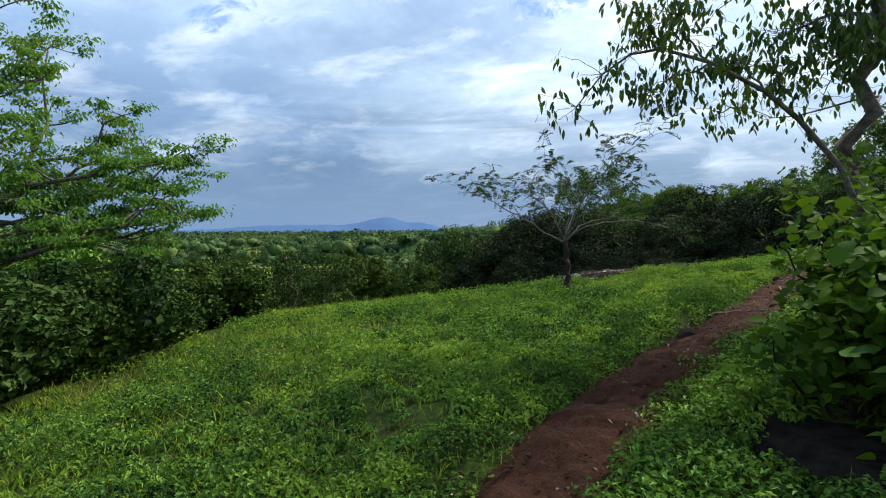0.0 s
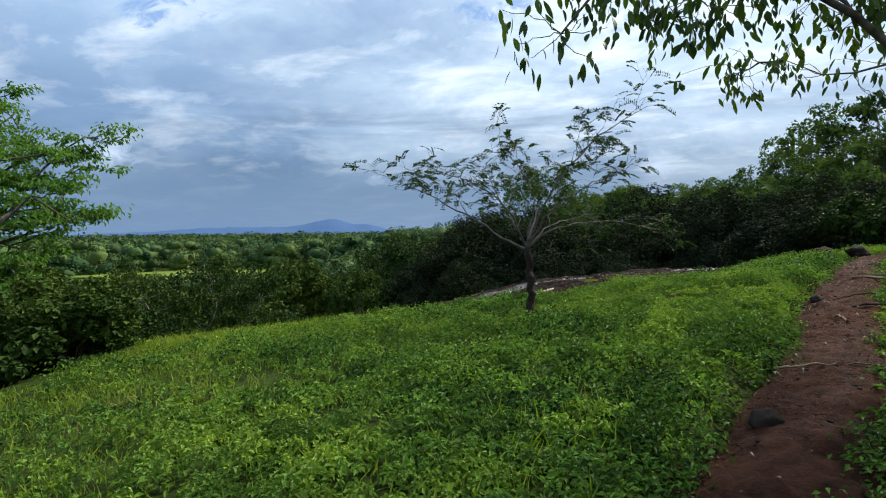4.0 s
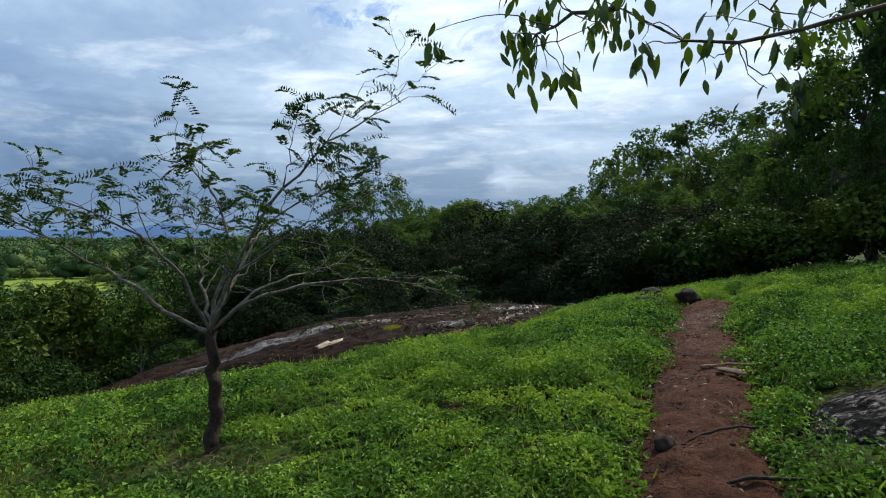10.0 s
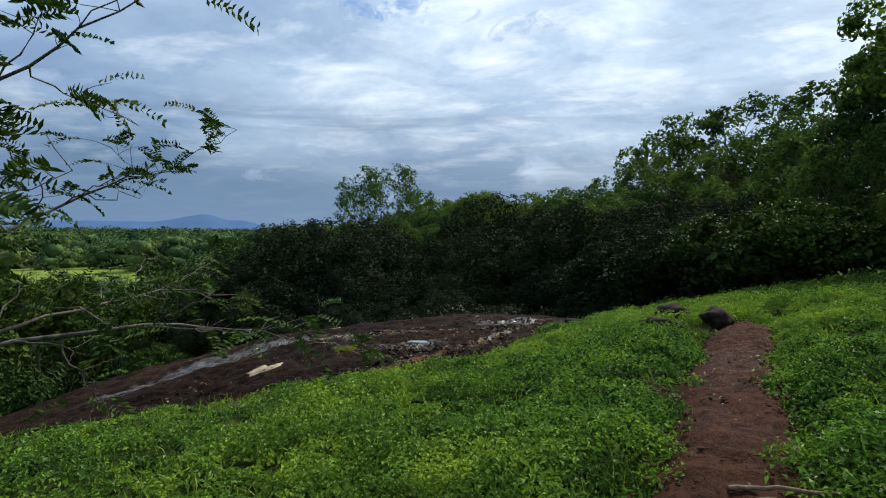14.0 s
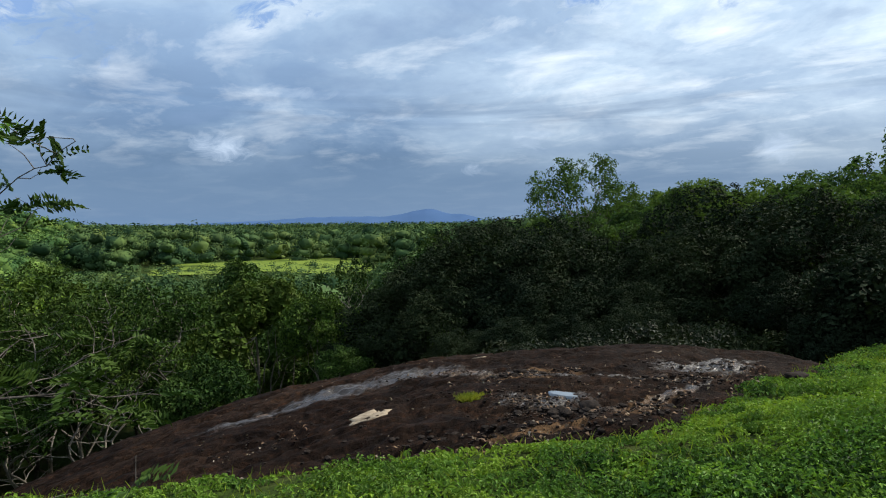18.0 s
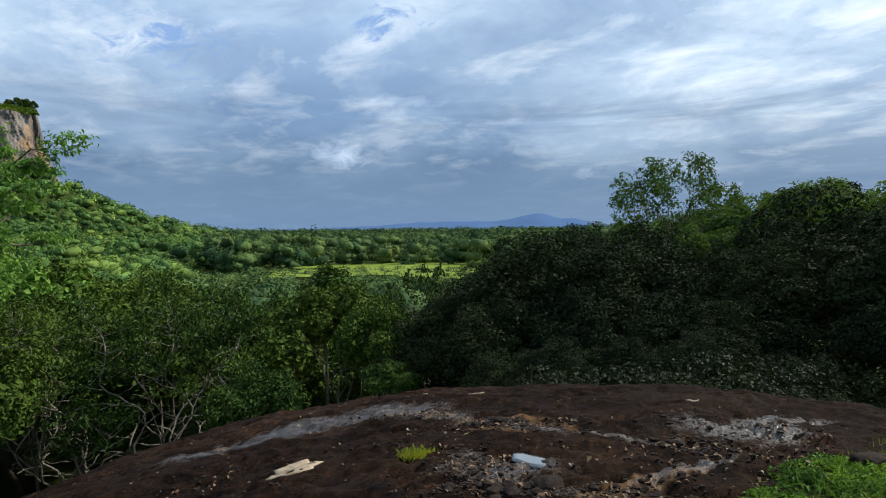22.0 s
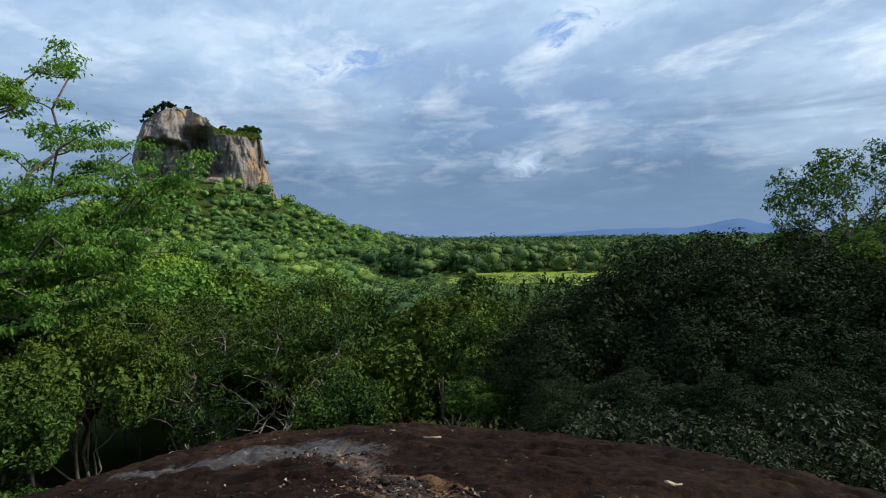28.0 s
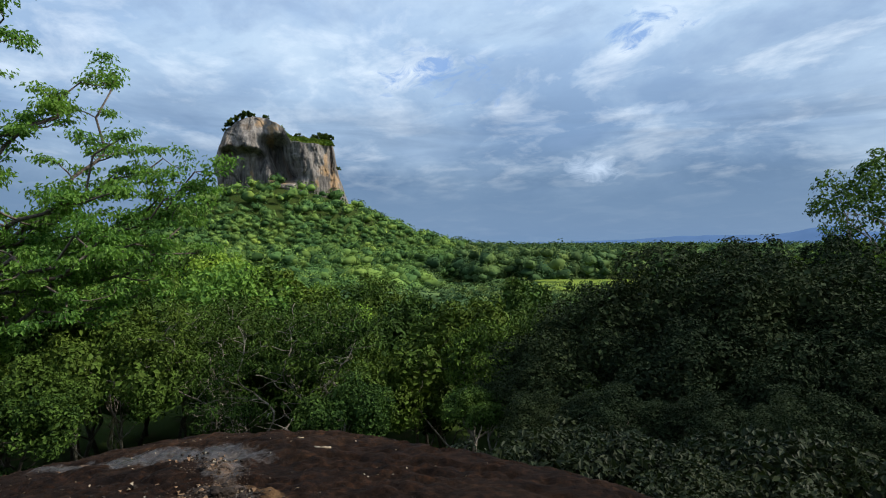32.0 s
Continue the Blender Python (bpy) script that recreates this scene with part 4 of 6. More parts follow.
gloom = [tree("shrub", "dark thicket shrub at the forest's edge, shade in its leaf colour", 175 + i, 2.0, 1.3, 10, 3000, 0.10, BARK, SHADE, 0.02, 0.36, 0.02, 0.6, 0.0, 4, 0.2, 0.6) for i in range(2)]
forest = [tree("tree", "tall dark forest tree with gaps in its crown", 140 + i, 11.0, 4.2, 26, 9000, 0.23, BARK, FOREST, 0.16, 0.25, 0.018, 0.5, 0.0, 16, 0.62) for i in range(4)]
lacy = [tree("tree", "tall open forest tree with sky showing through its crown", 150 + i, 11.0, 4.4, 30, 4200, 0.25, BARK, FOREST, 0.30, 0.19, 0.016, 0.5, 0.0, 24, 0.9) for i in range(2)]
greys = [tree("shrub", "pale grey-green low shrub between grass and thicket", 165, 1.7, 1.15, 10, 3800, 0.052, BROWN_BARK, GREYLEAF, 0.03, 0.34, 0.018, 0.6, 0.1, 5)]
bushes = [tree("shrub", "leafy green shrub at the edge of the grass", 160 + i, 1.7, 1.1, 9, 2100, 0.11, BROWN_BARK, HEDGE, 0.03, 0.36, 0.018, 0.6, 0.1, 5) for i in range(2)]


def top_at(proto_h, x, y, top):
    g = num(soil_z(np.float64(x), np.float64(y)))
    return max(0.3, (top - g + 0.1) / proto_h)


def plant(protos, proto_h, x, y, top, rng, wide=1.0, group=""):
    k = top_at(proto_h, x, y, top)
    s = k ** 0.9 * wide
    ob = stand(protos[int(rng.integers(len(protos)))], x, y, float(rng.uniform(0, 360)), s, k / s)
    if group:
        tagged(ob, group=group)
    return ob


# valley trees below the slab and the left of the shoulder
spots = []
for _ in range(2600):
    x, y = rng.uniform(-50, 5), rng.uniform(6, 64)
    w = (y - 20) * 0.8 - (x - 6) * 0.6
    d = math.hypot(x - 6, y - 10)
    if w < 7.5 or (x > -17 and x < -5 and y < 33) or d > 66 or d < 19 or (x > -2.5 and y < 29):
        continue
    if all((x - a) ** 2 + (y - b) ** 2 > (3.6 + d * 0.024) ** 2 for a, b in spots):
        spots.append((x, y))
for x, y in spots:
    d = math.hypot(x - 6, y - 10)
    az = math.degrees(math.atan2(x - 6, y - 10))
    centre = float(smooth((az + 50) / 12) * smooth((-2 - az) / 5))
    top = (-0.5 - 0.03 * d) * (1 - centre) + (-2.3 - 0.045 * d) * centre + float(np.clip(rng.normal(), -1.6, 1.3)) * 1.35
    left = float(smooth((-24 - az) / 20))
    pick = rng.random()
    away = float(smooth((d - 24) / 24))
    # leaf colour carries the sun towards the left and the shade in the middle
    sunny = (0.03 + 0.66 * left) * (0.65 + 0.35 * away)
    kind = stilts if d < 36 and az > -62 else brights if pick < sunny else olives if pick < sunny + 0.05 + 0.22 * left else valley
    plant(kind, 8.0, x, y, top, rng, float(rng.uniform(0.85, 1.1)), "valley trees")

for x, y, top in ((-9.0, 20.5, -1.9),  (-12.2, 20.8, -2.5), (-11.5, 24.5, -1.6), (-14.5, 18.6, -3.0), (-9.6, 17.6, -2.7)):
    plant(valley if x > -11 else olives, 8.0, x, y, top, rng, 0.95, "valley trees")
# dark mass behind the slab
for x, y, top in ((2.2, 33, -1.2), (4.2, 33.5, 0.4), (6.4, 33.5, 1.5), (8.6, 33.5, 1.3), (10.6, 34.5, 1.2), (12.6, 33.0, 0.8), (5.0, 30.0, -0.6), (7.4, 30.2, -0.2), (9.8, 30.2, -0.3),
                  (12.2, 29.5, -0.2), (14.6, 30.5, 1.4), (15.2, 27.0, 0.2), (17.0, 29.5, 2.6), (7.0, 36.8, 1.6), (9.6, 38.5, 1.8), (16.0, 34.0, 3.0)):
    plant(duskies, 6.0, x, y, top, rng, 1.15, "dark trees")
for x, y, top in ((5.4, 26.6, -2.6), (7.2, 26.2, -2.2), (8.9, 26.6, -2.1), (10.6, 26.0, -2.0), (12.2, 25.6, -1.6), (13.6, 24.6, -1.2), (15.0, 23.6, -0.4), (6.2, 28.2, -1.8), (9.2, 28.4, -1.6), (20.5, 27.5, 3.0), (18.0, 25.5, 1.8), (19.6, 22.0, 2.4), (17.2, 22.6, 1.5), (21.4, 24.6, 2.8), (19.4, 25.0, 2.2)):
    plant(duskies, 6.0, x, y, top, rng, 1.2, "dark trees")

# forest on the rise beyond the grass
for x, y, top in ((12.2, 37.0, 1.8), (13.8, 39.5, 2.2), (10.2, 43.5, 2.2), (15.2, 46.5, 3.6), (13.5, 43, 2.8), (16, 41, 3.2), (18, 46, 4.0), (19, 34, 2.6), (22, 50, 4.6)):
    plant(forest, 11.0, x, y, top, rng, 1.15, "forest trees")
# bearing, distance and height over the path of the tall trees on the rise
for bearing, far, top in ((24, 43, 4.2), (27, 40, 4.2), (30.5, 38, 4.4), (33, 47, 5.4), (36, 36, 3.6), (40, 37, 4.2), (44, 35, 4.8), (49.5, 36, 7.6), (52.5, 31, 8.6), (56.5, 27, 11.0), (62, 25, 13.0), (68, 22, 12.0), (75, 20, 11.0), (84, 19, 10.5), (49, 26, 4.4), (54, 24, 5.2), (59, 21, 6.0), (66, 18.5, 6.4)):
    x, y = 3.0 + far * math.sin(radians(bearing)), 5.2 + far * math.cos(radians(bearing))
    plant(forest, 11.0, x, y, top, rng, 1.2 if far > 30 else 0.95, "forest trees")

for bearing, far, top in ((35.5, 46, 6.6), (38.2, 50, 8.6), (41.2, 52, 10.8), (44, 50, 11.0), (46.6, 45, 8.8), (37, 44, 5.6), (43, 45, 7.4)):
    x, y = 3.0 + far * math.sin(radians(bearing)), 5.2 + far * math.cos(radians(bearing))
    plant(lacy, 11.0, x, y, top, rng, 1.1, "forest trees")

# shrubs along the brow of the shoulder
for _ in range(80):
    y = rng.uniform(1.0, 20.0)
    x = num(brow_x(y)) - 0.5 - rng.uniform(0.0, 1.0) ** 1.5 * 6.0
    kind = bushes if y < 6.5 + rng.normal() else thicket
    ob = stand(kind[int(rng.integers(2))], x, y, float(rng.uniform(0, 360)), float(rng.uniform(0.5, 1.1)), 0.85)
    tagged(ob, "leafy green shrub on the brow of the grassy shoulder", group="brow shrubs")
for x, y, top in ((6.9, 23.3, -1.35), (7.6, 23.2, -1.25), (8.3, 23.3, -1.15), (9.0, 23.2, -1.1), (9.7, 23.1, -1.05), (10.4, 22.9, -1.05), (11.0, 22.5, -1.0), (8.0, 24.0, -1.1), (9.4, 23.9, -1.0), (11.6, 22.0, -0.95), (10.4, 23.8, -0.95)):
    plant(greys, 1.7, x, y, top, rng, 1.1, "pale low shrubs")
# low thicket that closes the forest's edge
for k in range(46):
    s = rng.uniform(0, 1)
    x = np.interp(s, (0, 0.35, 0.7, 1.0), (13.2, 16.4, 19.0, 18.5)) + rng.uniform(-0.4, 1.6)
    y = np.interp(s, (0, 0.35, 0.7, 1.0), (24.5, 21.6, 16.5, 6.0)) + rng.uniform(-0.4, 1.6)
    # the first stretch gets shrubs with shade put into the leaf colour
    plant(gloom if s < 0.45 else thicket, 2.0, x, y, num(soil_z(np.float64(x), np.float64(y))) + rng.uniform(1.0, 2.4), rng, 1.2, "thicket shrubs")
# trees and grass on the summit of the great rock
for p, q, s in ((-78, -8, 0.6), (-72, -12, 0.9), (-66, -16, 1.0), (-57, -18, 0.95), (-48, -20, 1.1), (-40, -16, 0.8), (-20, -12, 0.75), (28, 6, 1.0), (36, 8, 0.8), (52, 2, 1.0), (60, 0, 1.25), (68, -6, 1.2), (75, -10, 1.0), (86, -30, 0.6)):
    z = num(rock_top(np.float64(p), np.float64(q))) - (34 if p > 80 else 0)
    ob = copy_thing(crests[0], pose(*on_rock(p, q, z - 2.5), 0, 0, float(rng.uniform(0, 360))))
    ob.scale = (s * 2.6, s * 2.6, s * 2.3)
    tagged(ob, "small dark tree on the summit of the great rock", group="summit trees")


def build_summit_grass():
    """Tussocks and creepers over the terrace and down its lip."""
    rng = np.random.default_rng(58)
    n = 5200
    p, q = rng.uniform(2, 78, n), rng.uniform(-58, 10, n)
    ok = q > -50 + 5 * fbm(p * 0.12, q * 0.12, 57) * 2
    p, q = p[ok], q[ok]
    n = len(p)
    z = rock_top(p, q) + 1.6 + rng.uniform(-0.6, 0.8, n)
    x, y, z = on_rock(p, q, z)
    v, f = leaves(rng, np.stack([x, y, z], 1), rng.normal(size=(n, 3)), 3.4, 2.6, 0.2, np.tile([0, 0, 1.0], (n, 1)), 0.4)
    tagged(new("summit_grass", quick_mesh("summit_grass", v, f, SUMMIT)), "green grass terrace on the great rock's summit", "grass", kind="stuff")


build_summit_grass()
for p in crests + stilts + brights + valley + olives + duskies + thicket + gloom + forest + lacy + bushes + greys:
    drop(p)


# ---- single trees that the path passes ----
def build_mid_tree():
    e = tree("tree", "tall open-crowned tree with pale forked limbs above the thicket", 301, 13.0, 3.5, 34, 9500, 0.17, PALE_BARK, FOREST, 0.34, 0.25, 0.011, 0.5, 0.0, 32, 0.85)
    k = top_at(13.0, 11.6, 42.2, 5.9)
    e.location = (11.6, 42.2, num(soil_z(np.float64(11.6), np.float64(42.2))) - 0.1)
    e.scale = (0.9, 0.9, k)


build_mid_tree()


def build_young_tree():
    e = tree("tree", "thin pale forked young tree before the dark thicket", 311, 5.0, 2.0, 16, 1100, 0.17, TWIST_BARK, VALLEY, 0.36, 0.24, 0.016, 0.5, 0.0, 16, 1.0)
    e.location = (-0.8, 39.4, num(soil_z(np.float64(-0.8), np.float64(39.4))) - 0.1)
    k = top_at(5.0, -0.8, 39.4, -0.3)
    e.scale = (1.25, 1.25, k)


build_young_tree()


def build_side_tree():
    """The leaning tree at the brow of the valley, with level limbs and tufted leaves."""
    rng = np.random.default_rng(77)
    bx, by = -19.5, 20.6
    g = num(soil_z(np.float64(bx), np.float64(by)))
    e = thing("tree", (bx, by, g), "spreading tree with level crooked limbs and tufted leaves", "tree")
    tips = []
    fork = np.array([0.4, 0.3, 1.0 - g])
    tp, tr = limb(rng, (0, 0, -0.3), fork, 0.34, 0.24, 0.06, 9)
    child("trunk", quick_mesh("trunk", *tube(tp, tr, 10), BARK, True), e)
    for x, y, z, r in ((-9.2, 23.4, 1.2, 0.17), (-10.6, 24.0, 3.6, 0.16), (-12.6, 25.0, 5.8, 0.15), (-15.6, 25.0, 8.8, 0.16), (-12.0, 26.0, -0.2, 0.14),
                       (-14.4, 22.0, 10.4, 0.15), (-10.4, 22.6, -0.9, 0.13), (-17.5, 26.5, 9.5, 0.14), (-13.2, 24.0, 2.2, 0.13), (-20.5, 21.5, 8.0, 0.14), (-15.0, 20.5, 4.5, 0.13), (-11.4, 25.4, 1.8, 0.13), (-10.4, 27.4, 1.4, 0.14), (-11.2, 27.2, 3.8, 0.13), (-13.6, 27.6, 5.6, 0.12), (-11.6, 27.0, 2.8, 0.12), (-10.8, 27.6, 4.8, 0.11), (-12.6, 27.2, 4.2, 0.11), (-16.4, 24.4, 7.4, 0.11)):
        b = np.array([x - 0.9 - bx, y - by, z - g])
        p, q = limb(rng, tp[-1 - int(rng.integers(0, 3))], b, r, 0.03, 0.16, 11)
        parts, tips = [tube(p, q, 7)], []
        for j in range(4, 11):
            for _ in range(2):
                way = rng.normal(size=3) * np.array([1.0, 1.0, 0.16]) + unit((p[-1] - p[0])[None])[0] * 0.5
                tip = p[j] + way * rng.uniform(0.5, 1.05) + np.array([0, 0, 0.2])
                p2, q2 = limb(rng, p[j], tip, q[j] * 0.45 + 0.008, 0.010, 0.3, 7)
                parts.append(tube(p2, q2, 4))
                tips += [p2[-1], p2[3], p2[4], p2[5], p2[-1] + rng.normal(size=3) * np.array([0.25, 0.25, 0.06])]
        bough = child("limb", quick_mesh("limb", *joined(parts), BARK, True), e)
        tips, n = np.array(tips), 22
        off = rng.normal(size=(len(tips) * n, 3)) * np.array([0.26, 0.26, 0.10])
        v, f = leaves(rng, np.repeat(tips, n, 0) + off, off * np.array([1, 1, 0.3]) + rng.normal(size=off.shape) * 0.05 - np.array([0, 0, 0.08]), 0.20, 0.105, 0.2, off * np.array([0.5, 0.5, 0.6]) + np.array([0, 0, 0.2]), 0.45)
        child("leaf_spray", quick_mesh("leaf_spray", v, f, SUNNY), bough, "tufts of bright green leaves", "stuff")


build_side_tree()


def build_twisted_tree(x, y, seed, lean, label):
    """A pale many-stemmed tree below the slab: sinuous bare stems under an open olive crown."""
    rng = np.random.default_rng(seed)
    g = num(soil_z(np.float64(x), np.float64(y)))
    e = thing("tree", (x, y, g), label, "tree")
    tagged(e, group="twisted trees")
    parts, tips = [], []
    def sinuous(p0, way, length, r0, r1, steps, swing):
        p, d, out = np.array(p0, float), np.array(way, float), []
        phase = rng.uniform(0, 6.28)
        for k in range(steps):
            out.append(p.copy())
            w = d + np.array([math.sin(phase + k * 0.8), math.cos(phase * 1.7 + k * 0.6), 0.0]) * swing + rng.normal(size=3) * 0.18
            p = p + unit(w[None])[0] * length / steps
        return np.array(out), np.linspace(r0, r1, steps)
    for k in range(3):
        way = np.array([lean + (-0.36, 0.05, 0.40)[k] + rng.normal() * 0.1, rng.normal() * 0.2 - 0.1, 1.0])
        p, q = sinuous((rng.normal() * 0.4, rng.normal() * 0.3, -0.3), way, rng.uniform(11.0, 13.5), 0.062, 0.020, 30, 0.75)
        parts = [tube(p, q, 7)]
        for j in range(13, 30):
            for _ in range(3 if j > 22 else 1):
                w = rng.normal(size=3) * np.array([1, 1, 0.4]) + np.array([0, 0, 0.5])
                p2, q2 = sinuous(p[j], w, rng.uniform(0.9, 2.0), q[j] * 0.55, 0.012, 9, 0.5)
                parts.append(tube(p2, q2, 5))
                if j > 22:
                    tips += [p2[-1], p2[6], p2[7]]
        child("stem", quick_mesh("stem", *joined(parts), TWIST_BARK, True), e, "bare twisted pale stem")
    tips = np.array(tips)
    n = 22
    off = rng.normal(size=(len(tips) * n, 3)) * np.array([0.28, 0.28, 0.14])
    v, f = leaves(rng, np.repeat(tips, n, 0) + off, off + rng.normal(size=off.shape) * 0.2 - np.array([0, 0, 0.1]), 0.19, 0.085, 0.2, off + np.array([0, 0, 0.3]), 0.5)
    child("crown", quick_mesh("crown", v, f, OLIVE), e)


build_twisted_tree(-9.9, 29.8, 401, 0.0, "olive-leaved tree on bare twisted pale stems below the slab")
build_twisted_tree(-12.8, 31.4, 402, 0.1, "open olive tree with several twisted pale stems")
build_twisted_tree(-15.4, 31.0, 403, -0.1, "slim valley tree with pale winding stems")
build_twisted_tree(-7.2, 29.6, 404, -0.15, "thin-stemmed pale tree in the slab's lee")


def pinnate(rng, at, way, length, pairs, leaflet):
    """One feathery leaf: a drooping midrib with opposite leaflets."""
    s = np.linspace(0.15, 1, pairs)
    way = unit(np.asarray(way, float)[None])[0]
    side = unit(np.cross(way, unit(rng.normal(size=(1, 3)) * 0.5 + np.array([[0, 0, 1.0]]))[0])[None])[0]
    p = np.asarray(at) + way * (s * length)[:, None]
    p[:, 2] -= 0.35 * length * s ** 2
    c = np.concatenate([p + side * leaflet * 0.5, p - side * leaflet * 0.5])
    a = np.concatenate([np.tile(side + way * 0.35, (pairs, 1)), np.tile(-side + way * 0.35, (pairs, 1))])
    return c, a


def build_small_tree():
    """The thin young tree on the grass: a short dark stem, a low fork and feathery foliage."""
    rng = np.random.default_rng(9)
    bx, by = 2.78, 10.27
    g = num(soil_z(np.float64(bx), np.float64(by)))
    e = thing("tree", (bx, by, g), "slender young tree with feathery leaves, alone on the grass", "tree")
    fork = np.array([0.0, 0.12, 0.62 - g])
    tp, tr = limb(rng, (0.0, -0.02, -0.1), fork, 0.062, 0.048, 0.0, 12)
    s = np.linspace(0, 1, 12)
    tp[:, 0] += 0.035 * np.sin(s * 7.0) * s * (1.2 - s)
    tp[:, 1] += 0.03 * np.sin(s * 5.0 + 1) * s * (1 - s)
    tr *= 1 + 0.05 * rng.normal(size=12)
    tp[:, 0] += 0.05 * np.sin(s * 3.0)
    tr[0] = 0.085
    child("trunk", quick_mesh("trunk", *tube(tp, tr, 10), BROWN_BARK, True), e)
    right, back = np.array([0.954, -0.30, 0]), np.array([0.30, 0.954, 0])
    c, a = [], []
    # main limbs: points to the right, up and back from the fork
    mains = (((0, 0, 0), (-0.3, 0.12, 0), (-0.62, 0.36, 0.05), (-0.95, 0.54, 0.1), (-1.35, 0.75, 0.1), (-1.75, 0.98, 0.1), (-2.12, 0.96, 0.1)),
             ((0, 0.02, 0), (-0.16, 0.42, -0.1), (-0.42, 0.78, -0.2), (-0.8, 0.98, -0.3), (-1.28, 1.15, -0.35)),
             ((0, 0.04, 0), (0.06, 0.36, 0.1), (0.10, 0.7, 0.2), (-0.05, 1.1, 0.3), (-0.3, 1.42, 0.35), (-0.62, 1.5, 0.4)),
             ((0, 0.04, 0), (0.17, 0.5, 0), (0.42, 0.92, -0.05), (0.66, 1.26, -0.1), (0.98, 1.55, -0.1), (1.28, 1.74, -0.1), (1.62, 1.92, -0.1)),
             ((0, 0, 0), (0.26, 0.26, 0.1), (0.7, 0.36, 0.35), (1.2, 0.42, 0.7), (1.6, 0.36, 0.95), (1.9, 0.26, 1.1)),
             ((0, 0, 0), (0.08, 0.42, 0.35), (0.15, 0.8, 0.8), (0.35, 1.1, 1.2), (0.7, 1.28, 1.4), (1.0, 1.35, 1.5)),
             ((0, 0, 0), (0.22, 0.3, 0.45), (0.5, 0.42, 1.0), (0.85, 0.5, 1.6), (1.1, 0.42, 2.1)),
             ((0, 0, 0), (-0.2, 0.36, 0.4), (-0.5, 0.75, 0.9), (-0.6, 1.05, 1.5)),
             ((0, 0.02, 0), (0.3, 0.5, -0.3), (0.8, 0.85, -0.5), (1.25, 1.02, -0.55)))
    radii = (0.022, 0.018, 0.020, 0.020, 0.018, 0.019, 0.017, 0.017, 0.015)
    for pts, rad in zip(mains, radii):
        pts = np.array([fork + right * r + back * d + np.array([0, 0, u]) for r, u, d in pts])
        s = np.linspace(0, len(pts) - 1, 16)
        p = np.stack([np.interp(s, np.arange(len(pts)), pts[:, k]) for k in range(3)], 1)
        p[1:-1] = (p[:-2] + 2 * p[1:-1] + p[2:]) / 4
        p[1:] += rng.normal(size=(15, 3)) * 0.012
        q = 0.003 + (rad - 0.003) * np.linspace(1, 0, 16) ** 1.1
        parts, c, a = [tube(p, q, 7)], [], []
        out = unit((p[-1] - p[0])[None])[0]
        subs = [(p, 11)]
        for j in range(4, 15):
            if rng.random() < 0.72:
                way = unit((rng.normal(size=3) * np.array([1, 1, 0.5]) + out * 0.9 + np.array([0, 0, 0.25]))[None])[0]
                p2, q2 = limb(rng, p[j], p[j] + way * rng.uniform(0.35, 0.75), q[j] * 0.5 + 0.001, 0.002, 0.14, 8)
                parts.append(tube(p2, q2, 5))
                subs.append((p2, 3))
        for p2, first in subs:
            for k in range(first, len(p2)):
                way = unit((rng.normal(size=3) * np.array([1, 1, 0.4]) + out * 0.5 + np.array([0, 0, 0.15]))[None])[0]
                p3, q3 = limb(rng, p2[k], p2[k] + way * rng.uniform(0.08, 0.25), 0.0026, 0.0014, 0.2, 4)
                parts.append(tube(p3, q3, 3))
                for at in (p3[-1], p3[2]):
                    if rng.random() < (0.6 if rad < 0.0185 else 0.8):
                        cc, aa = pinnate(rng, at, rng.normal(size=3) * np.array([1, 1, 0.35]) + way + np.array([0, 0, 0.1]), rng.uniform(0.15, 0.27), 9, 0.040)
                        c.append(cc); a.append(aa)
        branch = child("branch", quick_mesh("branch", *joined(parts), GREY_BARK, True), e, "thin grey branch")
        v, f = leaves(rng, np.concatenate(c), np.concatenate(a), 0.050, 0.021)
        child("leaf_spray", quick_mesh("leaf_spray", v, f, FINELEAF), branch, "feathery dark green leaves", "stuff")


build_small_tree()


def broad_leaves(rng, tips, count, length, width, spread_by=0.10, hang=0.75):
    """Whorls of large drooping leaves, each of six faces with a folded midrib."""
    n = len(tips) * count
    out = rng.normal(size=(n, 3)) * np.array([1, 1, 0.35])
    a = unit(unit(out) * 0.65 - np.array([0, 0, hang]))
    base = np.repeat(tips, count, 0) + rng.normal(size=(n, 3)) * spread_by * 0.35 + a * 0.02
    s = unit(np.cross(a, unit(rng.normal(size=(n, 3)) * 0.5 + np.array([0, 0, 1.0]))))
    u = np.cross(s, a)
    L = (length * rng.uniform(0.6, 1.2, n))[:, None]
    W = (width * rng.uniform(0.75, 1.2, n))[:, None] * 0.5
    rows = []
    for k, (t, w) in enumerate(((0.0, 0.05), (0.12, 0.5), (0.3, 0.88), (0.5, 1.0), (0.7, 0.82), (0.88, 0.42), (1.0, 0.02))):
        mid = base + a * L * t - u * L * 0.18 * t * t
        rows += [mid + s * W * w + u * W * w * 0.25, mid, mid - s * W * w + u * W * w * 0.25]
    v = np.stack(rows, 1).reshape(-1, 3)
    q = [(3 * k + j, 3 * k + j + 1, 3 * k + j + 4, 3 * k + j + 3) for k in range(6) for j in range(2)]
    f = (np.array(q)[None] + (np.arange(n) * 21)[:, None, None]).reshape(-1, 4)
    return v, f


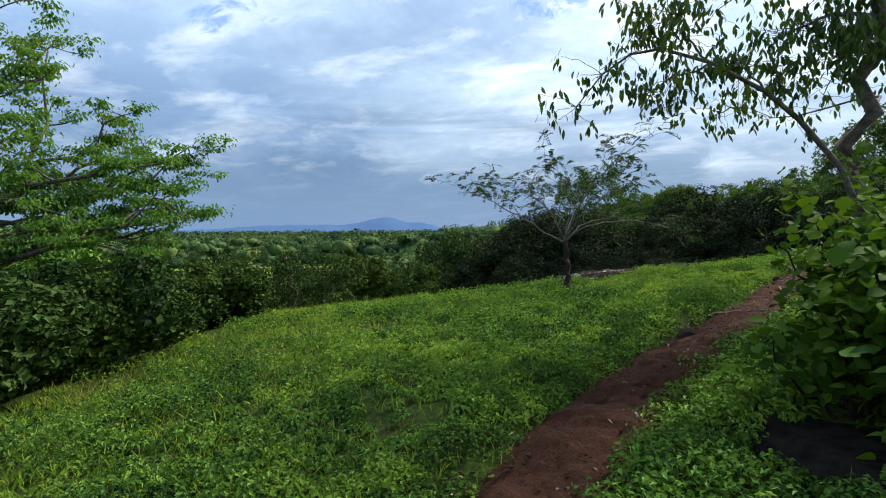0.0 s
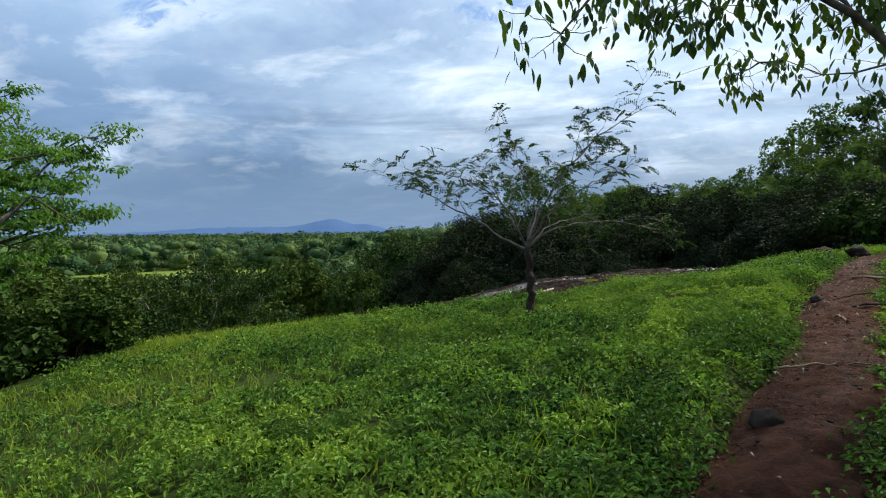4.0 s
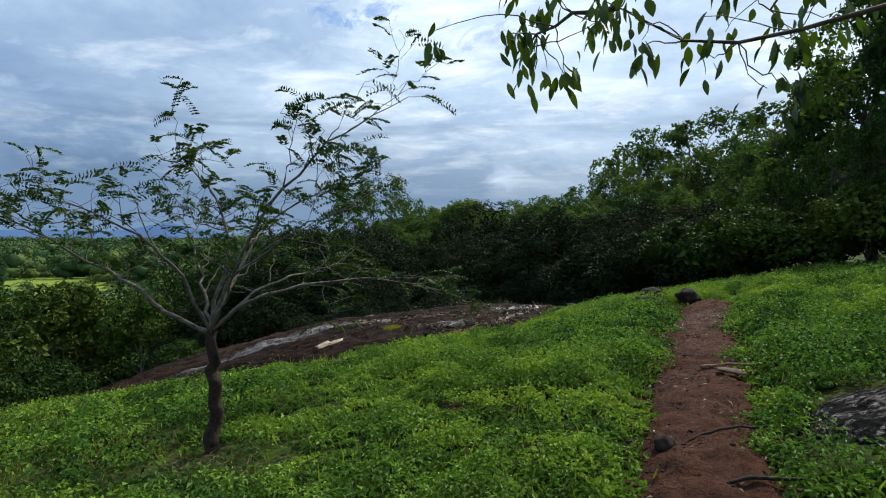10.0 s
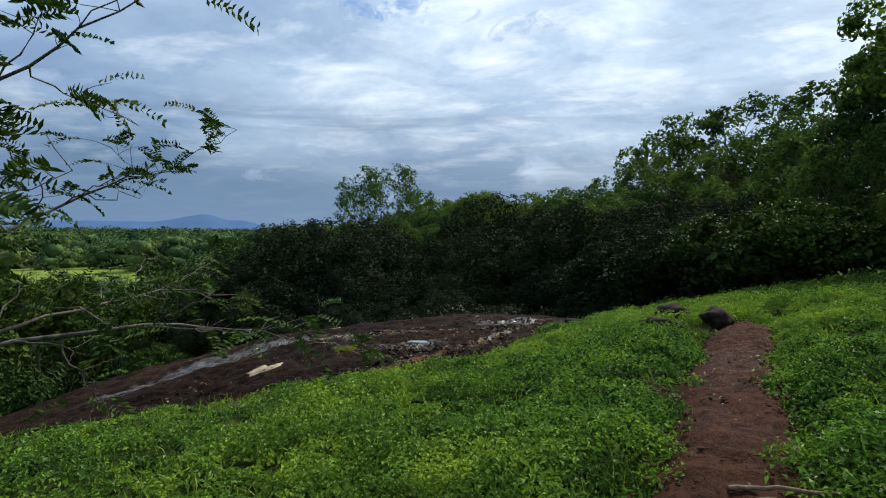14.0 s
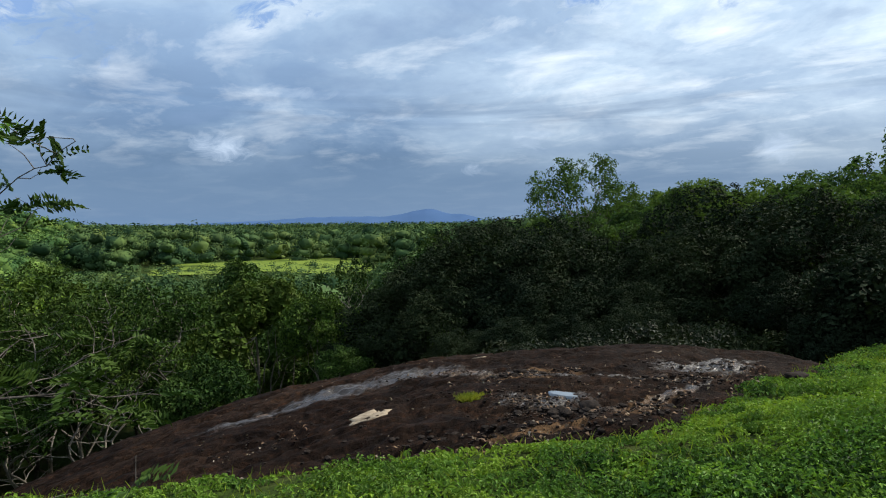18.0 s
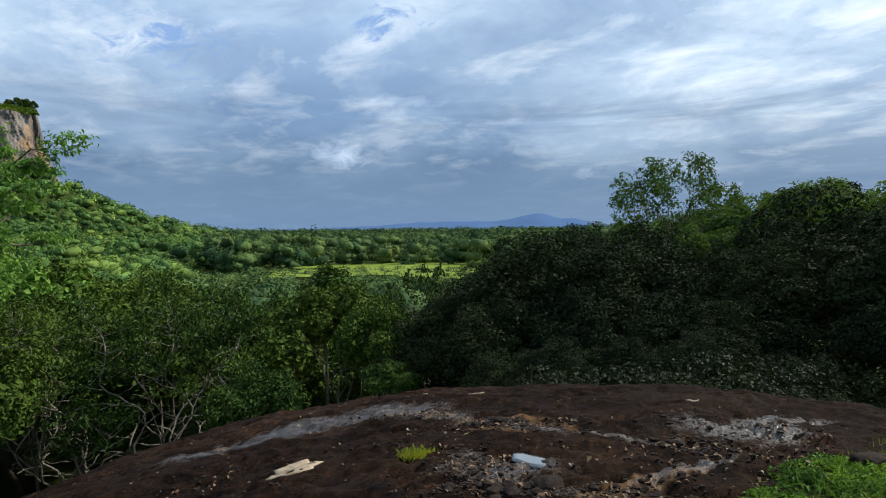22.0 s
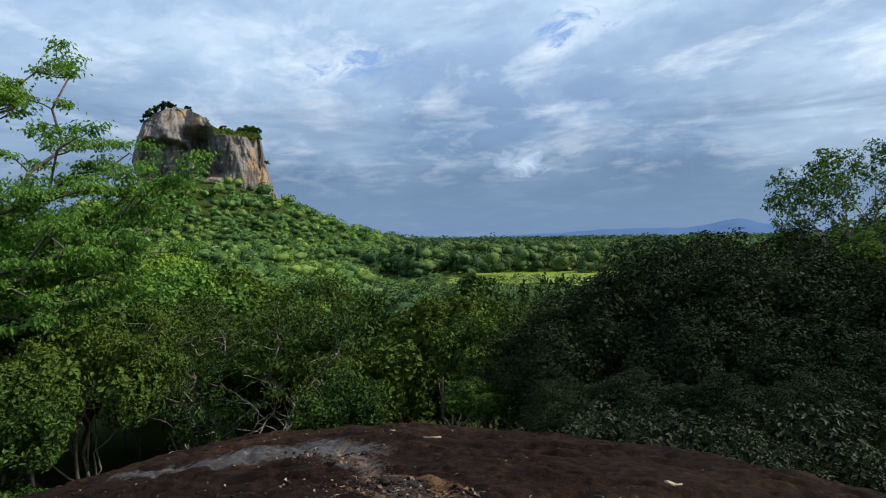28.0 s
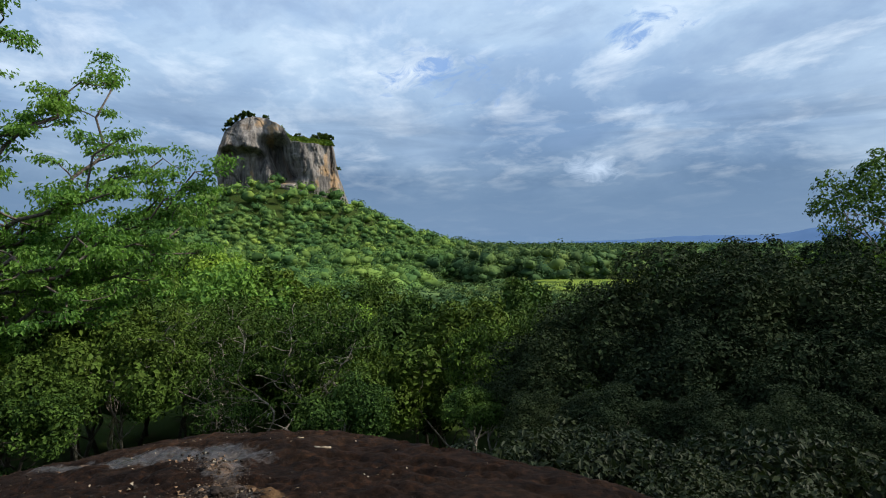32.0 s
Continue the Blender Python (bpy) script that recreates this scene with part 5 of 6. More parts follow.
def build_overhang_tree():
    """The broad-leaved tree on the right of the path, whose boughs hang over it."""
    rng = np.random.default_rng(21)
    bx, by = 5.36, 6.0
    g = num(soil_z(np.float64(bx), np.float64(by)))
    e = thing("tree", (bx, by, g), "broad-leaved tree leaning over the footpath, leaves hanging", "tree")
    parts, tips = [], []
    tp, tr = limb(rng, (0, 0, -0.3), (0.05, 0.2, 5.2), 0.125, 0.055, 0.03, 14)
    parts.append(tube(tp, tr, 10))
    lo = np.array([bx, by, g])
    main = np.array([(5.36, 6.0, 0.5), (5.22, 6.0, 1.05), (4.99, 6.0, 1.57), (4.54, 6.05, 2.12), (4.17, 6.1, 2.45), (3.6, 6.2, 2.8), (3.1, 6.4, 3.02), (2.78, 6.55, 3.0), (2.4, 6.4, 2.72), (2.05, 6.2, 2.3)]) - lo
    boughs = [(main, np.linspace(0.044, 0.007, len(main)))]
    back = np.array([(5.40, 6.1, 2.2), (5.90, 6.65, 2.5), (6.12, 7.2, 2.62), (5.75, 7.5, 2.52), (5.4, 7.55, 2.43), (5.1, 7.6, 2.42), (4.82, 7.75, 2.6)]) - lo
    boughs.append((back, np.linspace(0.021, 0.004, len(back))))
    for i, b, r in ((11, (4.3, 7.6, 3.9), 0.035), (11, (6.6, 7.6, 3.4), 0.035), (12, (5.6, 5.2, 4.4), 0.035), (11, (7.0, 6.6, 4.2), 0.035),
                    (12, (3.9, 5.8, 4.2), 0.035), (11, (3.3, 6.4, 4.3), 0.035), (10, (6.3, 7.7, 3.2), 0.030), (9, (6.0, 7.9, 2.8), 0.020), (10, (4.8, 6.0, 3.5), 0.03), (9, (5.2, 5.9, 2.9), 0.03), (9, (4.35, 6.05, 3.05), 0.03), (8, (5.0, 5.9, 2.8), 0.025), (10, (3.9, 6.1, 3.75), 0.03), (10, (5.35, 5.8, 3.7), 0.03)):
        boughs.append(limb(rng, tp[i], np.array(b) - lo, r, 0.006, 0.10, 10, -0.25))
    for at, b in ((main[5], (2.9, 6.5, 2.5)), (main[6], (2.75, 6.3, 3.4)), (main[5], (3.1, 6.0, 3.4)), (back[-1], (4.6, 8.3, 2.55)), (main[4], (3.9, 6.3, 2.9)), (main[3], (4.3, 6.2, 2.75))):
        boughs.append(limb(rng, at, np.array(b) - lo, 0.016, 0.005, 0.1, 7))
    child("trunk", quick_mesh("trunk", *joined(parts), BARK, True), e)
    for p, q in boughs:
        parts, tips = [tube(p, q, 7)], []
        n = len(p)
        for j in range(max(3, n // 2), n):
            for _ in range(3 if p[j][1] > 0.7 else 7):
                tip = p[j] + rng.normal(size=3) * np.array([0.24, 0.24, 0.14])
                p2, q2 = limb(rng, p[j], tip, 0.0045, 0.002, 0.15, 7)
                parts.append(tube(p2, q2, 4))
                tips.append(p2[-1])
        tips.append(p[-1])
        bough = child("bough", quick_mesh("bough", *joined(parts), BARK, True), e)
        v, f = broad_leaves(rng, np.array(tips), 7, 0.118, 0.043, 0.16, 1.05)
        child("leaf_spray", quick_mesh("leaf_spray", v, f, BIGLEAF, True), bough, "hanging dark green leaves", "stuff")


build_overhang_tree()


def build_near_shrub(x, y, size, seed):
    rng = np.random.default_rng(seed)
    g = num(soil_z(np.float64(x), np.float64(y)))
    e = thing("shrub", (x, y, g), "leafy shrub with broad heart-shaped leaves beside the footpath", "shrub")
    parts, tips = [], []
    for _ in range(26):
        b = rng.normal(size=3) * np.array([0.42, 0.42, 0.0]) * size + np.array([0, 0, rng.uniform(0.5, 1.6) * size])
        p, q = limb(rng, (rng.normal() * 0.1, rng.normal() * 0.1, -0.1), b, 0.016, 0.004, 0.2, 8)
        parts.append(tube(p, q, 5))
        for j in range(3, 8):
            tips += [p[j] + rng.normal(size=3) * 0.14 * size for _ in range(3)]
    for v, f in parts:
        child("stem", quick_mesh("stem", v, f, BROWN_BARK, True), e)
    v, f = broad_leaves(rng, np.array(tips), 4, 0.095, 0.078, 0.2, 0.15)
    child("foliage", quick_mesh("foliage", v, f, HEARTLEAF, True), e)


build_near_shrub(3.4, 3.0, 0.82, 31)
build_near_shrub(4.1, 3.9, 0.72, 32)
build_near_shrub(3.1, 2.1, 0.80, 33)
build_near_shrub(3.05, 2.75, 0.70, 36)
build_near_shrub(4.6, 3.3, 0.95, 34)
build_near_shrub(5.0, 4.6, 0.95, 35)


# ---- small things on the path and the slab ----
def boulder(name, x, y, z, size, squash, mat, label, seed, cat="stone"):
    rng = np.random.default_rng(seed)
    bm = bmesh.new()
    bmesh.ops.create_icosphere(bm, subdivisions=3 if max(size) < 0.99 else 1, radius=1.0)
    for v in bm.verts:
        n = noise.fractal(v.co * 1.3 + Vector((seed, 0, 0)), 0.8, 2.0, 4)
        v.co = Vector((v.co.x * size[0], v.co.y * size[1], v.co.z * size[2] * squash)) * (1 + (0.46 if name == "boulder" else 0.30) * n)
    me = bpy.data.meshes.new(name)
    for f in bm.faces:
        f.smooth = max(size) < 0.99
    bm.to_mesh(me)
    bm.free()
    me.materials.append(mat)
    ob = new(name, me)
    ob.matrix_world = pose(x, y, z, 0, 0, float(rng.uniform(0, 360)))
    return tagged(ob, label, cat)


def path_z(x, y):
    return num(hill_z(np.float64(x), np.float64(y))) - 0.14


boulder("boulder", 11.02, 14.06, path_z(11.02, 14.06) + 0.12, (0.25, 0.19, 0.17), 0.9, STONE, "dark rounded boulder where the footpath tops the rise", 3)
boulder("boulder", 10.95, 15.0, path_z(10.95, 15.0) + 0.19, (0.27, 0.17, 0.15), 0.9, STONE, "low dark boulder among grass beside the footpath", 4)
boulder("boulder", 10.2, 14.25, path_z(10.2, 14.25) + 0.15, (0.32, 0.14, 0.10), 0.9, STONE, "flat grey stone half sunk in grass", 5)
boulder("stone", 2.98, 5.26, path_z(2.98, 5.26) + 0.01, (0.10, 0.08, 0.07), 0.9, STONE, "small brown stone at the footpath's edge", 6)
boulder("stone", 5.62, 8.3, path_z(5.62, 8.3) + 0.02, (0.09, 0.07, 0.06), 0.9, STONE, "small dark stone at the footpath's edge", 7)
boulder("flat_stone", 7.2, 9.3, path_z(7.2, 9.3) + 0.03, (0.125, 0.08, 0.02), 0.9, BROWN_STONE, "flat brown stone lying on the footpath", 8)
boulder("flat_stone", 1.35, 1.6, path_z(1.35, 1.6), (0.20, 0.15, 0.04), 0.9, PALE_STONE, "flat pale stone at the footpath's foot", 9)
# added dark plate over the soil, standing for the shade below the shrubs
boulder("flat_rock", 2.85, 2.3, num(hill_z(np.float64(2.85), np.float64(2.3))) - 0.16, (0.92, 0.56, 0.08), 0.9, SHADE_STONE, "added near-black plate for the shaded soil under the shrubs", 14, "rock")
def build_wet_rock():
    x0, y0 = 7.05, 7.65
    def z(X, Y):
        r = np.hypot((X - x0) / 0.66, (Y - y0) / 0.66)
        layer = fbm(X * 2.0 + Y * 1.2, Y * 5.0, 85) * 1.4
        terrace = np.floor(layer * 7) / 7 * 0.7 + layer * 0.3
        return hill_z(X, Y) - 0.04 + 0.11 * terrace + 0.03 * fbm(X * 14, Y * 26, 86) - 0.22 * smooth((r - 0.75) / 0.5)
    keep = lambda X, Y: np.hypot((X - x0) / 0.85, (Y - y0) / 0.85) < 1
    me = grid_mesh("wet_rock", np.arange(6.2, 7.95, 0.018), np.arange(6.8, 8.55, 0.018), z, WET_STONE, keep)
    tagged(new("wet_rock", me), "glossy wet black layered rock outcrop beside the footpath", "rock")


build_wet_rock()


def rod(name, points, r0, r1, mat, label, cat):
    rng = np.random.default_rng(len(label))
    p = np.array(points)
    s = np.linspace(0, len(p) - 1, 14)
    points = np.stack([np.interp(s, np.arange(len(p)), p[:, k]) for k in range(3)], 1) + rng.normal(size=(14, 3)) * r0 * 0.5
    n = len(points)
    me = quick_mesh(name, *tube(np.array(points), np.linspace(r0, r1, n), 7), mat, True)
    return tagged(new(name, me), label, cat)


def on_path(pts, lift):
    return [(x, y, path_z(x, y) + lift + dz) for x, y, dz in pts]


rod("root", on_path([(5.2, 7.75, -0.03), (5.4, 7.72, 0.01), (5.65, 7.62, 0.03), (5.85, 7.5, 0.02), (6.1, 7.42, -0.04)], 0.0), 0.014, 0.008, BROWN_BARK, "gnarled brown root crossing the footpath", "root")
rod("root", on_path([(5.75, 8.3, -0.03), (5.95, 8.32, 0.01), (6.15, 8.26, 0.025), (6.4, 8.1, 0.01), (6.55, 8.0, -0.04)], 0.0), 0.011, 0.006, BROWN_BARK, "thin brown root crossing the footpath", "root")
rod("stick", on_path([(7.15, 9.62, 0.0), (7.3, 9.5, 0.01), (7.5, 9.3, 0.01), (7.62, 9.2, 0.0)], 0.03), 0.013, 0.009, STICK, "straight bare stick lying across the footpath", "stick")
rod("stick", on_path([(4.95, 7.05, 0.0), (5.02, 7.2, 0.01), (5.08, 7.35, 0.0)], 0.03), 0.013, 0.009, STICK, "short pale stick on the footpath", "stick")
rod("stick", on_path([(3.6, 6.1, 0.0), (3.85, 6.02, 0.01), (4.15, 5.85, 0.0)], 0.02), 0.010, 0.006, STICK, "thin dry twig on the footpath", "stick")


def scatter_stones():
    rng = np.random.default_rng(61)
    protos = []
    for i in range(4):
        ob = boulder("stone", 0, 0, 0, (1.0, 0.75, 0.55), 0.9, STONE, "loose dark stone chip on the wet slab", 70 + i)
        protos.append(ob)
    def put(ob, x, y, z, s, turn, label="", group=""):
        c = copy_thing(ob, pose(x, y, z, 0, 0, turn))
        c.scale = (s, s, s)
        tagged(c, label, group=group)
    for cx, cy, sx, sy, n, lo, hi in ((7.0, 17.98, 0.30, 0.13, 30, 0.03, 0.07), (6.75, 16.65, 0.16, 0.22, 34, 0.025, 0.065), (7.25, 16.2, 0.28, 0.10, 34, 0.03, 0.085), (8.7, 17.5, 0.22, 0.09, 26, 0.03, 0.07), (7.9, 17.75, 0.3, 0.08, 10, 0.02, 0.05),
                                      (6.6, 15.75, 1.3, 0.22, 70, 0.02, 0.06), (9.2, 18.2, 0.4, 0.25, 16, 0.02, 0.05), (8.2, 16.3, 0.4, 0.15, 26, 0.02, 0.06), (3.4, 16.5, 0.7, 0.4, 16, 0.015, 0.04)):
        for _ in range(n):
            x, y = rng.normal(cx, sx), rng.normal(cy, sy)
            if y < num(slab_front(x)) - 0.1:
                continue
            s = rng.uniform(lo, hi)
            put(protos[int(rng.integers(4))], x, y, num(slab_relief(np.float64(x), np.float64(y))) + s * 0.15, s, rng.uniform(0, 360), group="stone chips")
    for _ in range(90):
        t = rng.uniform(0.5, 13)
        off = rng.uniform(-0.36, 0.36)
        x, y = np.interp(t, PATH_Y, PATH_X) + off * 0.8, t - off * 0.6
        s = rng.uniform(0.008, 0.028)
        put(protos[int(rng.integers(4))], x, y, path_z(x, y) + 0.015, s, rng.uniform(0, 360), "small brown pebble on the earth footpath", "pebbles")
    for p in protos:
        bpy.data.objects.remove(p)


scatter_stones()


def build_gravel():
    """Beds of angular grit washed into the hollows of the slab, and pale litter strewn over it."""
    rng = np.random.default_rng(64)
    beds = ((6.95, 17.98, 0.38, 0.16, 900), (6.7, 16.65, 0.18, 0.25, 700), (7.2, 16.2, 0.35, 0.12, 500), (8.7, 17.5, 0.25, 0.09, 380), (5.9, 18.5, 0.35, 0.10, 260), (9.3, 18.3, 0.5, 0.3, 420), (8.0, 16.2, 0.5, 0.15, 300))
    p = np.concatenate([np.stack([rng.normal(x, a, n), rng.normal(y, b, n)], 1) for x, y, a, b, n in beds])
    p = p[p[:, 1] > slab_front(p[:, 0]) - 0.05]
    n = len(p)
    v0 = BALL_V * np.array([1.0, 0.75, 0.45])
    s = rng.uniform(0.006, 0.020, n)
    turn = rng.uniform(0, 6.28, n)
    v = v0[None] * (1 + 0.5 * (rng.random((n, len(v0), 1)) - 0.5)) * s[:, None, None]
    x = v[..., 0] * np.cos(turn)[:, None] - v[..., 1] * np.sin(turn)[:, None] + p[:, :1]
    y = v[..., 0] * np.sin(turn)[:, None] + v[..., 1] * np.cos(turn)[:, None] + p[:, 1:]
    z = v[..., 2] + (slab_relief(p[:, 0], p[:, 1]) + s * 0.2)[:, None]
    f = (BALL_F[None] + (np.arange(n) * len(v0))[:, None, None]).reshape(-1, 4)
    tagged(new("gravel", quick_mesh("gravel", np.stack([x, y, z], 2).reshape(-1, 3), f, GRIT)), "brown angular grit lying in beds on the slab", "gravel", kind="stuff")
    n = 420
    x, y = rng.uniform(1.5, 10.5, n), rng.uniform(15.2, 20.6, n)
    k = (rng.random(n) < 0.35 + 0.65 * np.exp(-((x - 3.4) / 1.2) ** 2 - ((y - 16.6) / 0.6) ** 2)) & (y > slab_front(x))
    x, y = x[k], y[k]
    n = len(x)
    c = np.stack([x, y, slab_relief(x, y) + 0.012], 1)
    v, f = leaves(rng, c, rng.normal(size=(n, 3)) * np.array([1, 1, 0.1]), rng.uniform(0.02, 0.055, n), 0.02, 0.25, np.tile([0, 0, 1.0], (n, 1)), 0.25)
    tagged(new("leaf_litter", quick_mesh("leaf_litter", v, f, LITTER)), "small pale dry leaf flecks strewn on the slab", "leaf litter", kind="stuff")


build_gravel()
boulder("stone", 7.53, 16.3, num(slab_relief(np.float64(7.53), np.float64(16.3))) + 0.05, (0.17, 0.13, 0.10), 0.9, STONE, "dark loose stone beside the puddle", 15)
boulder("flat_stone", 10.3, 17.05, num(hill_z(np.float64(10.3), np.float64(17.05))) + 0.02, (0.17, 0.11, 0.045), 0.9, STONE, "flat dark stone in the grass beside the slab", 16)


def flake(name, x, y, sx, sy, turn, mat, label, seed, thick=0.02):
    """A ragged thin plate that lies on the slab and follows it."""
    rng = np.random.default_rng(seed)
    n_edge = 40
    ang = np.linspace(0, 2 * np.pi, n_edge, endpoint=False)
    rad = 0.8 + 0.5 * fbm(np.cos(ang) * 1.4 + seed, np.sin(ang) * 1.4, seed, 4) + 0.12 * np.cos(2 * ang + seed)
    if name == "bare_patch" and sx > 0.3:
        rad = rad * (1.0 + 0.18 * np.abs(((ang * 5 / np.pi) % 2) - 1)) + 0.22 * np.exp(-((ang - 3.75) / 0.22) ** 2)
    co, si = math.cos(radians(turn)), math.sin(radians(turn))
    vs, fs = [], []
    for k in (0.0, 0.35, 0.7, 0.94, 1.0):
        px, py = np.cos(ang) * rad * k * sx, np.sin(ang) * rad * k * sy
        X, Y = x + px * co - py * si, y + px * si + py * co
        lift = thick if k < 0.97 else -0.05
        Z = slab_relief(X, Y) + lift
        if mat is WATER:
            rim = slab_relief(x + np.cos(ang) * sx * 0.8, y + np.sin(ang) * sy * 0.8)
            Z = np.full(n_edge, float(np.percentile(rim, 75)) + (0.004 if k < 0.97 else -0.03))
        vs.append(np.stack([X, Y, Z], 1))
    n = len(ang)
    i, j = np.meshgrid(np.arange(4), np.arange(n), indexing="ij")
    f = np.stack([i * n + j, i * n + (j + 1) % n, (i + 1) * n + (j + 1) % n, (i + 1) * n + j], -1).reshape(-1, 4)
    return tagged(new(name, quick_mesh(name, np.concatenate(vs), f, mat, True)), label, "rock patch" if mat is not WATER else "puddle")


flake("bare_patch", 4.70, 16.78, 0.36, 0.25, 22, PALE_STONE, "pale bare patch where the dark slab has flaked", 3, 0.007)
flake("bare_patch", 6.12, 19.74, 0.15, 0.07, 0, PALE_STONE, "small pale flaked spot on the slab", 5, 0.012)
flake("bare_patch", 5.15, 20.1, 0.13, 0.06, 10, PALE_STONE, "small pale flaked spot on the slab", 6, 0.012)
flake("bare_patch", 9.15, 19.25, 0.10, 0.035, 10, PALE_STONE, "small pale flaked spot on the slab", 8, 0.012)
flake("puddle", 7.28, 16.92, 0.24, 0.14, -15, WATER, "still rain puddle reflecting the sky on the slab", 7, 0.012)


def build_moss():
    rng = np.random.default_rng(17)
    x, y = 6.08, 16.98
    z = num(slab_relief(np.float64(x), np.float64(y)))
    e = thing("moss_tuft", (x, y, z), "yellow-green grass tuft growing on the bare slab", "grass tuft")
    n = 700
    c = rng.normal(size=(n, 3)) * np.array([0.085, 0.06, 0.0])
    a = rng.normal(size=(n, 3)) * np.array([0.5, 0.5, 0.15]) + np.array([0, 0, 1.0])
    c[:, 2] = 0.04
    child("tuft", quick_mesh("tuft", *leaves(rng, c, a, 0.11, 0.014), MOSS), e)


build_moss()


def build_slab_litter():
    """Rotting leaves, crumbs and chips of rock gathered in drifts along the slab's lower margin."""
    rng = np.random.default_rng(91)
    drifts = ((9.7, 17.8, 0.28, 0.25, 100), (8.7, 17.47, 0.2, 0.06, 60), (6.9, 16.5, 0.28, 0.2, 130), (8.15, 16.05, 0.14, 0.14, 70), (9.4, 17.2, 0.25, 0.08, 60), (5.25, 18.8, 0.28, 0.12, 70), (6.7, 17.98, 0.35, 0.14, 80), (7.2, 18.2, 0.3, 0.06, 40), (3.5, 16.6, 0.45, 0.25, 60), (5.9, 15.35, 0.7, 0.2, 130), (6.8, 15.4, 0.5, 0.25, 150), (7.9, 15.9, 0.6, 0.25, 130), (8.6, 16.6, 0.6, 0.3, 90), (6.6, 17.4, 0.6, 0.3, 70), (9.2, 17.2, 0.5, 0.3, 60))
    P = np.concatenate([rng.normal(size=(n, 2)) * np.array([a, b]) + np.array([x, y]) for x, y, a, b, n in drifts])
    c = np.stack([P[:, 0], P[:, 1], slab_relief(P[:, 0], P[:, 1]) + 0.018], 1)
    n = len(c)
    for k, mat, label in ((0, LITTER, "dry curled leaves caught on the slab"), (1, DEAD, "brown rotting leaves lying in drifts on the slab")):
        pick = (np.arange(n) % 9 == 0) if k == 0 else (np.arange(n) % 9 > 5)
        m = int(pick.sum())
        v, f = leaves(rng, c[pick], rng.normal(size=(m, 3)) * np.array([1, 1, 0.15]), rng.uniform(0.03, 0.10, m) * (0.6 if k == 0 else 1.0), rng.uniform(0.02, 0.045, m), 0.35, np.tile([0, 0, 1.0], (m, 1)), 0.4)
        tagged(new("slab_litter", quick_mesh("slab_litter", v, f, mat)), label, "leaf litter", kind="stuff")
    q = np.concatenate([rng.normal(size=(k, 2)) * np.array([a * 1.3, b * 1.4]) + np.array([x, y]) for x, y, a, b, k in drifts])
    m = len(q)
    s = rng.uniform(0.008, 0.035, m)
    v = BALL_V[None] * np.array([1.0, 0.8, 0.55]) * (1 + 0.6 * (rng.random((m, len(BALL_V), 1)) - 0.5)) * s[:, None, None]
    v = v + np.stack([q[:, 0], q[:, 1], slab_relief(q[:, 0], q[:, 1]) + 0.004], 1)[:, None]
    f = (BALL_F[None] + (np.arange(m) * len(BALL_V))[:, None, None]).reshape(-1, 4)
    tagged(new("rock_chips", quick_mesh("rock_chips", v.reshape(-1, 3), f, STONE)), "dark rock chips and crumbs lying on the slab", "rock chips", kind="stuff")


build_slab_litter()


def build_clods():
    rng = np.random.default_rng(66)
    n = 2600
    t, off = rng.uniform(0.2, 13.5, n), rng.uniform(-0.5, 0.5, n)
    x, y = np.interp(t, PATH_Y, PATH_X) + off * 0.8, t - off * 0.6
    s = rng.uniform(0.004, 0.017, n) * (1 + 0.5 * (np.abs(off) > 0.35))
    v = BALL_V[None] * np.array([1.0, 0.8, 0.38]) * (1 + 0.6 * (rng.random((n, len(BALL_V), 1)) - 0.5)) * s[:, None, None]
    v = v + np.stack([x, y, hill_z(x, y) - 0.140 + 0.012 * rng.normal(size=n)], 1)[:, None]
    f = (BALL_F[None] + (np.arange(n) * len(BALL_V))[:, None, None]).reshape(-1, 4)
    tagged(new("soil_clods", quick_mesh("soil_clods", v.reshape(-1, 3), f, SOIL)), "crumbs and clods of red earth on the footpath", "soil", kind="stuff")
    n = 150
    t, off = rng.uniform(0.2, 12.5, n), rng.uniform(-0.45, 0.45, n)
    x, y = np.interp(t, PATH_Y, PATH_X) + off * 0.8, t - off * 0.6
    c = np.stack([x, y, hill_z(x, y) - 0.10], 1)
    v, f = leaves(rng, c, rng.normal(size=(n, 3)) * np.array([1, 1, 0.1]), rng.uniform(0.02, 0.07, n), 0.012, 0.3, np.tile([0, 0, 1.0], (n, 1)), 0.3)
    tagged(new("leaf_litter", quick_mesh("leaf_litter", v, f, LITTER)), "dry leaf shreds and straws on the footpath", "leaf litter", kind="stuff")


build_clods()


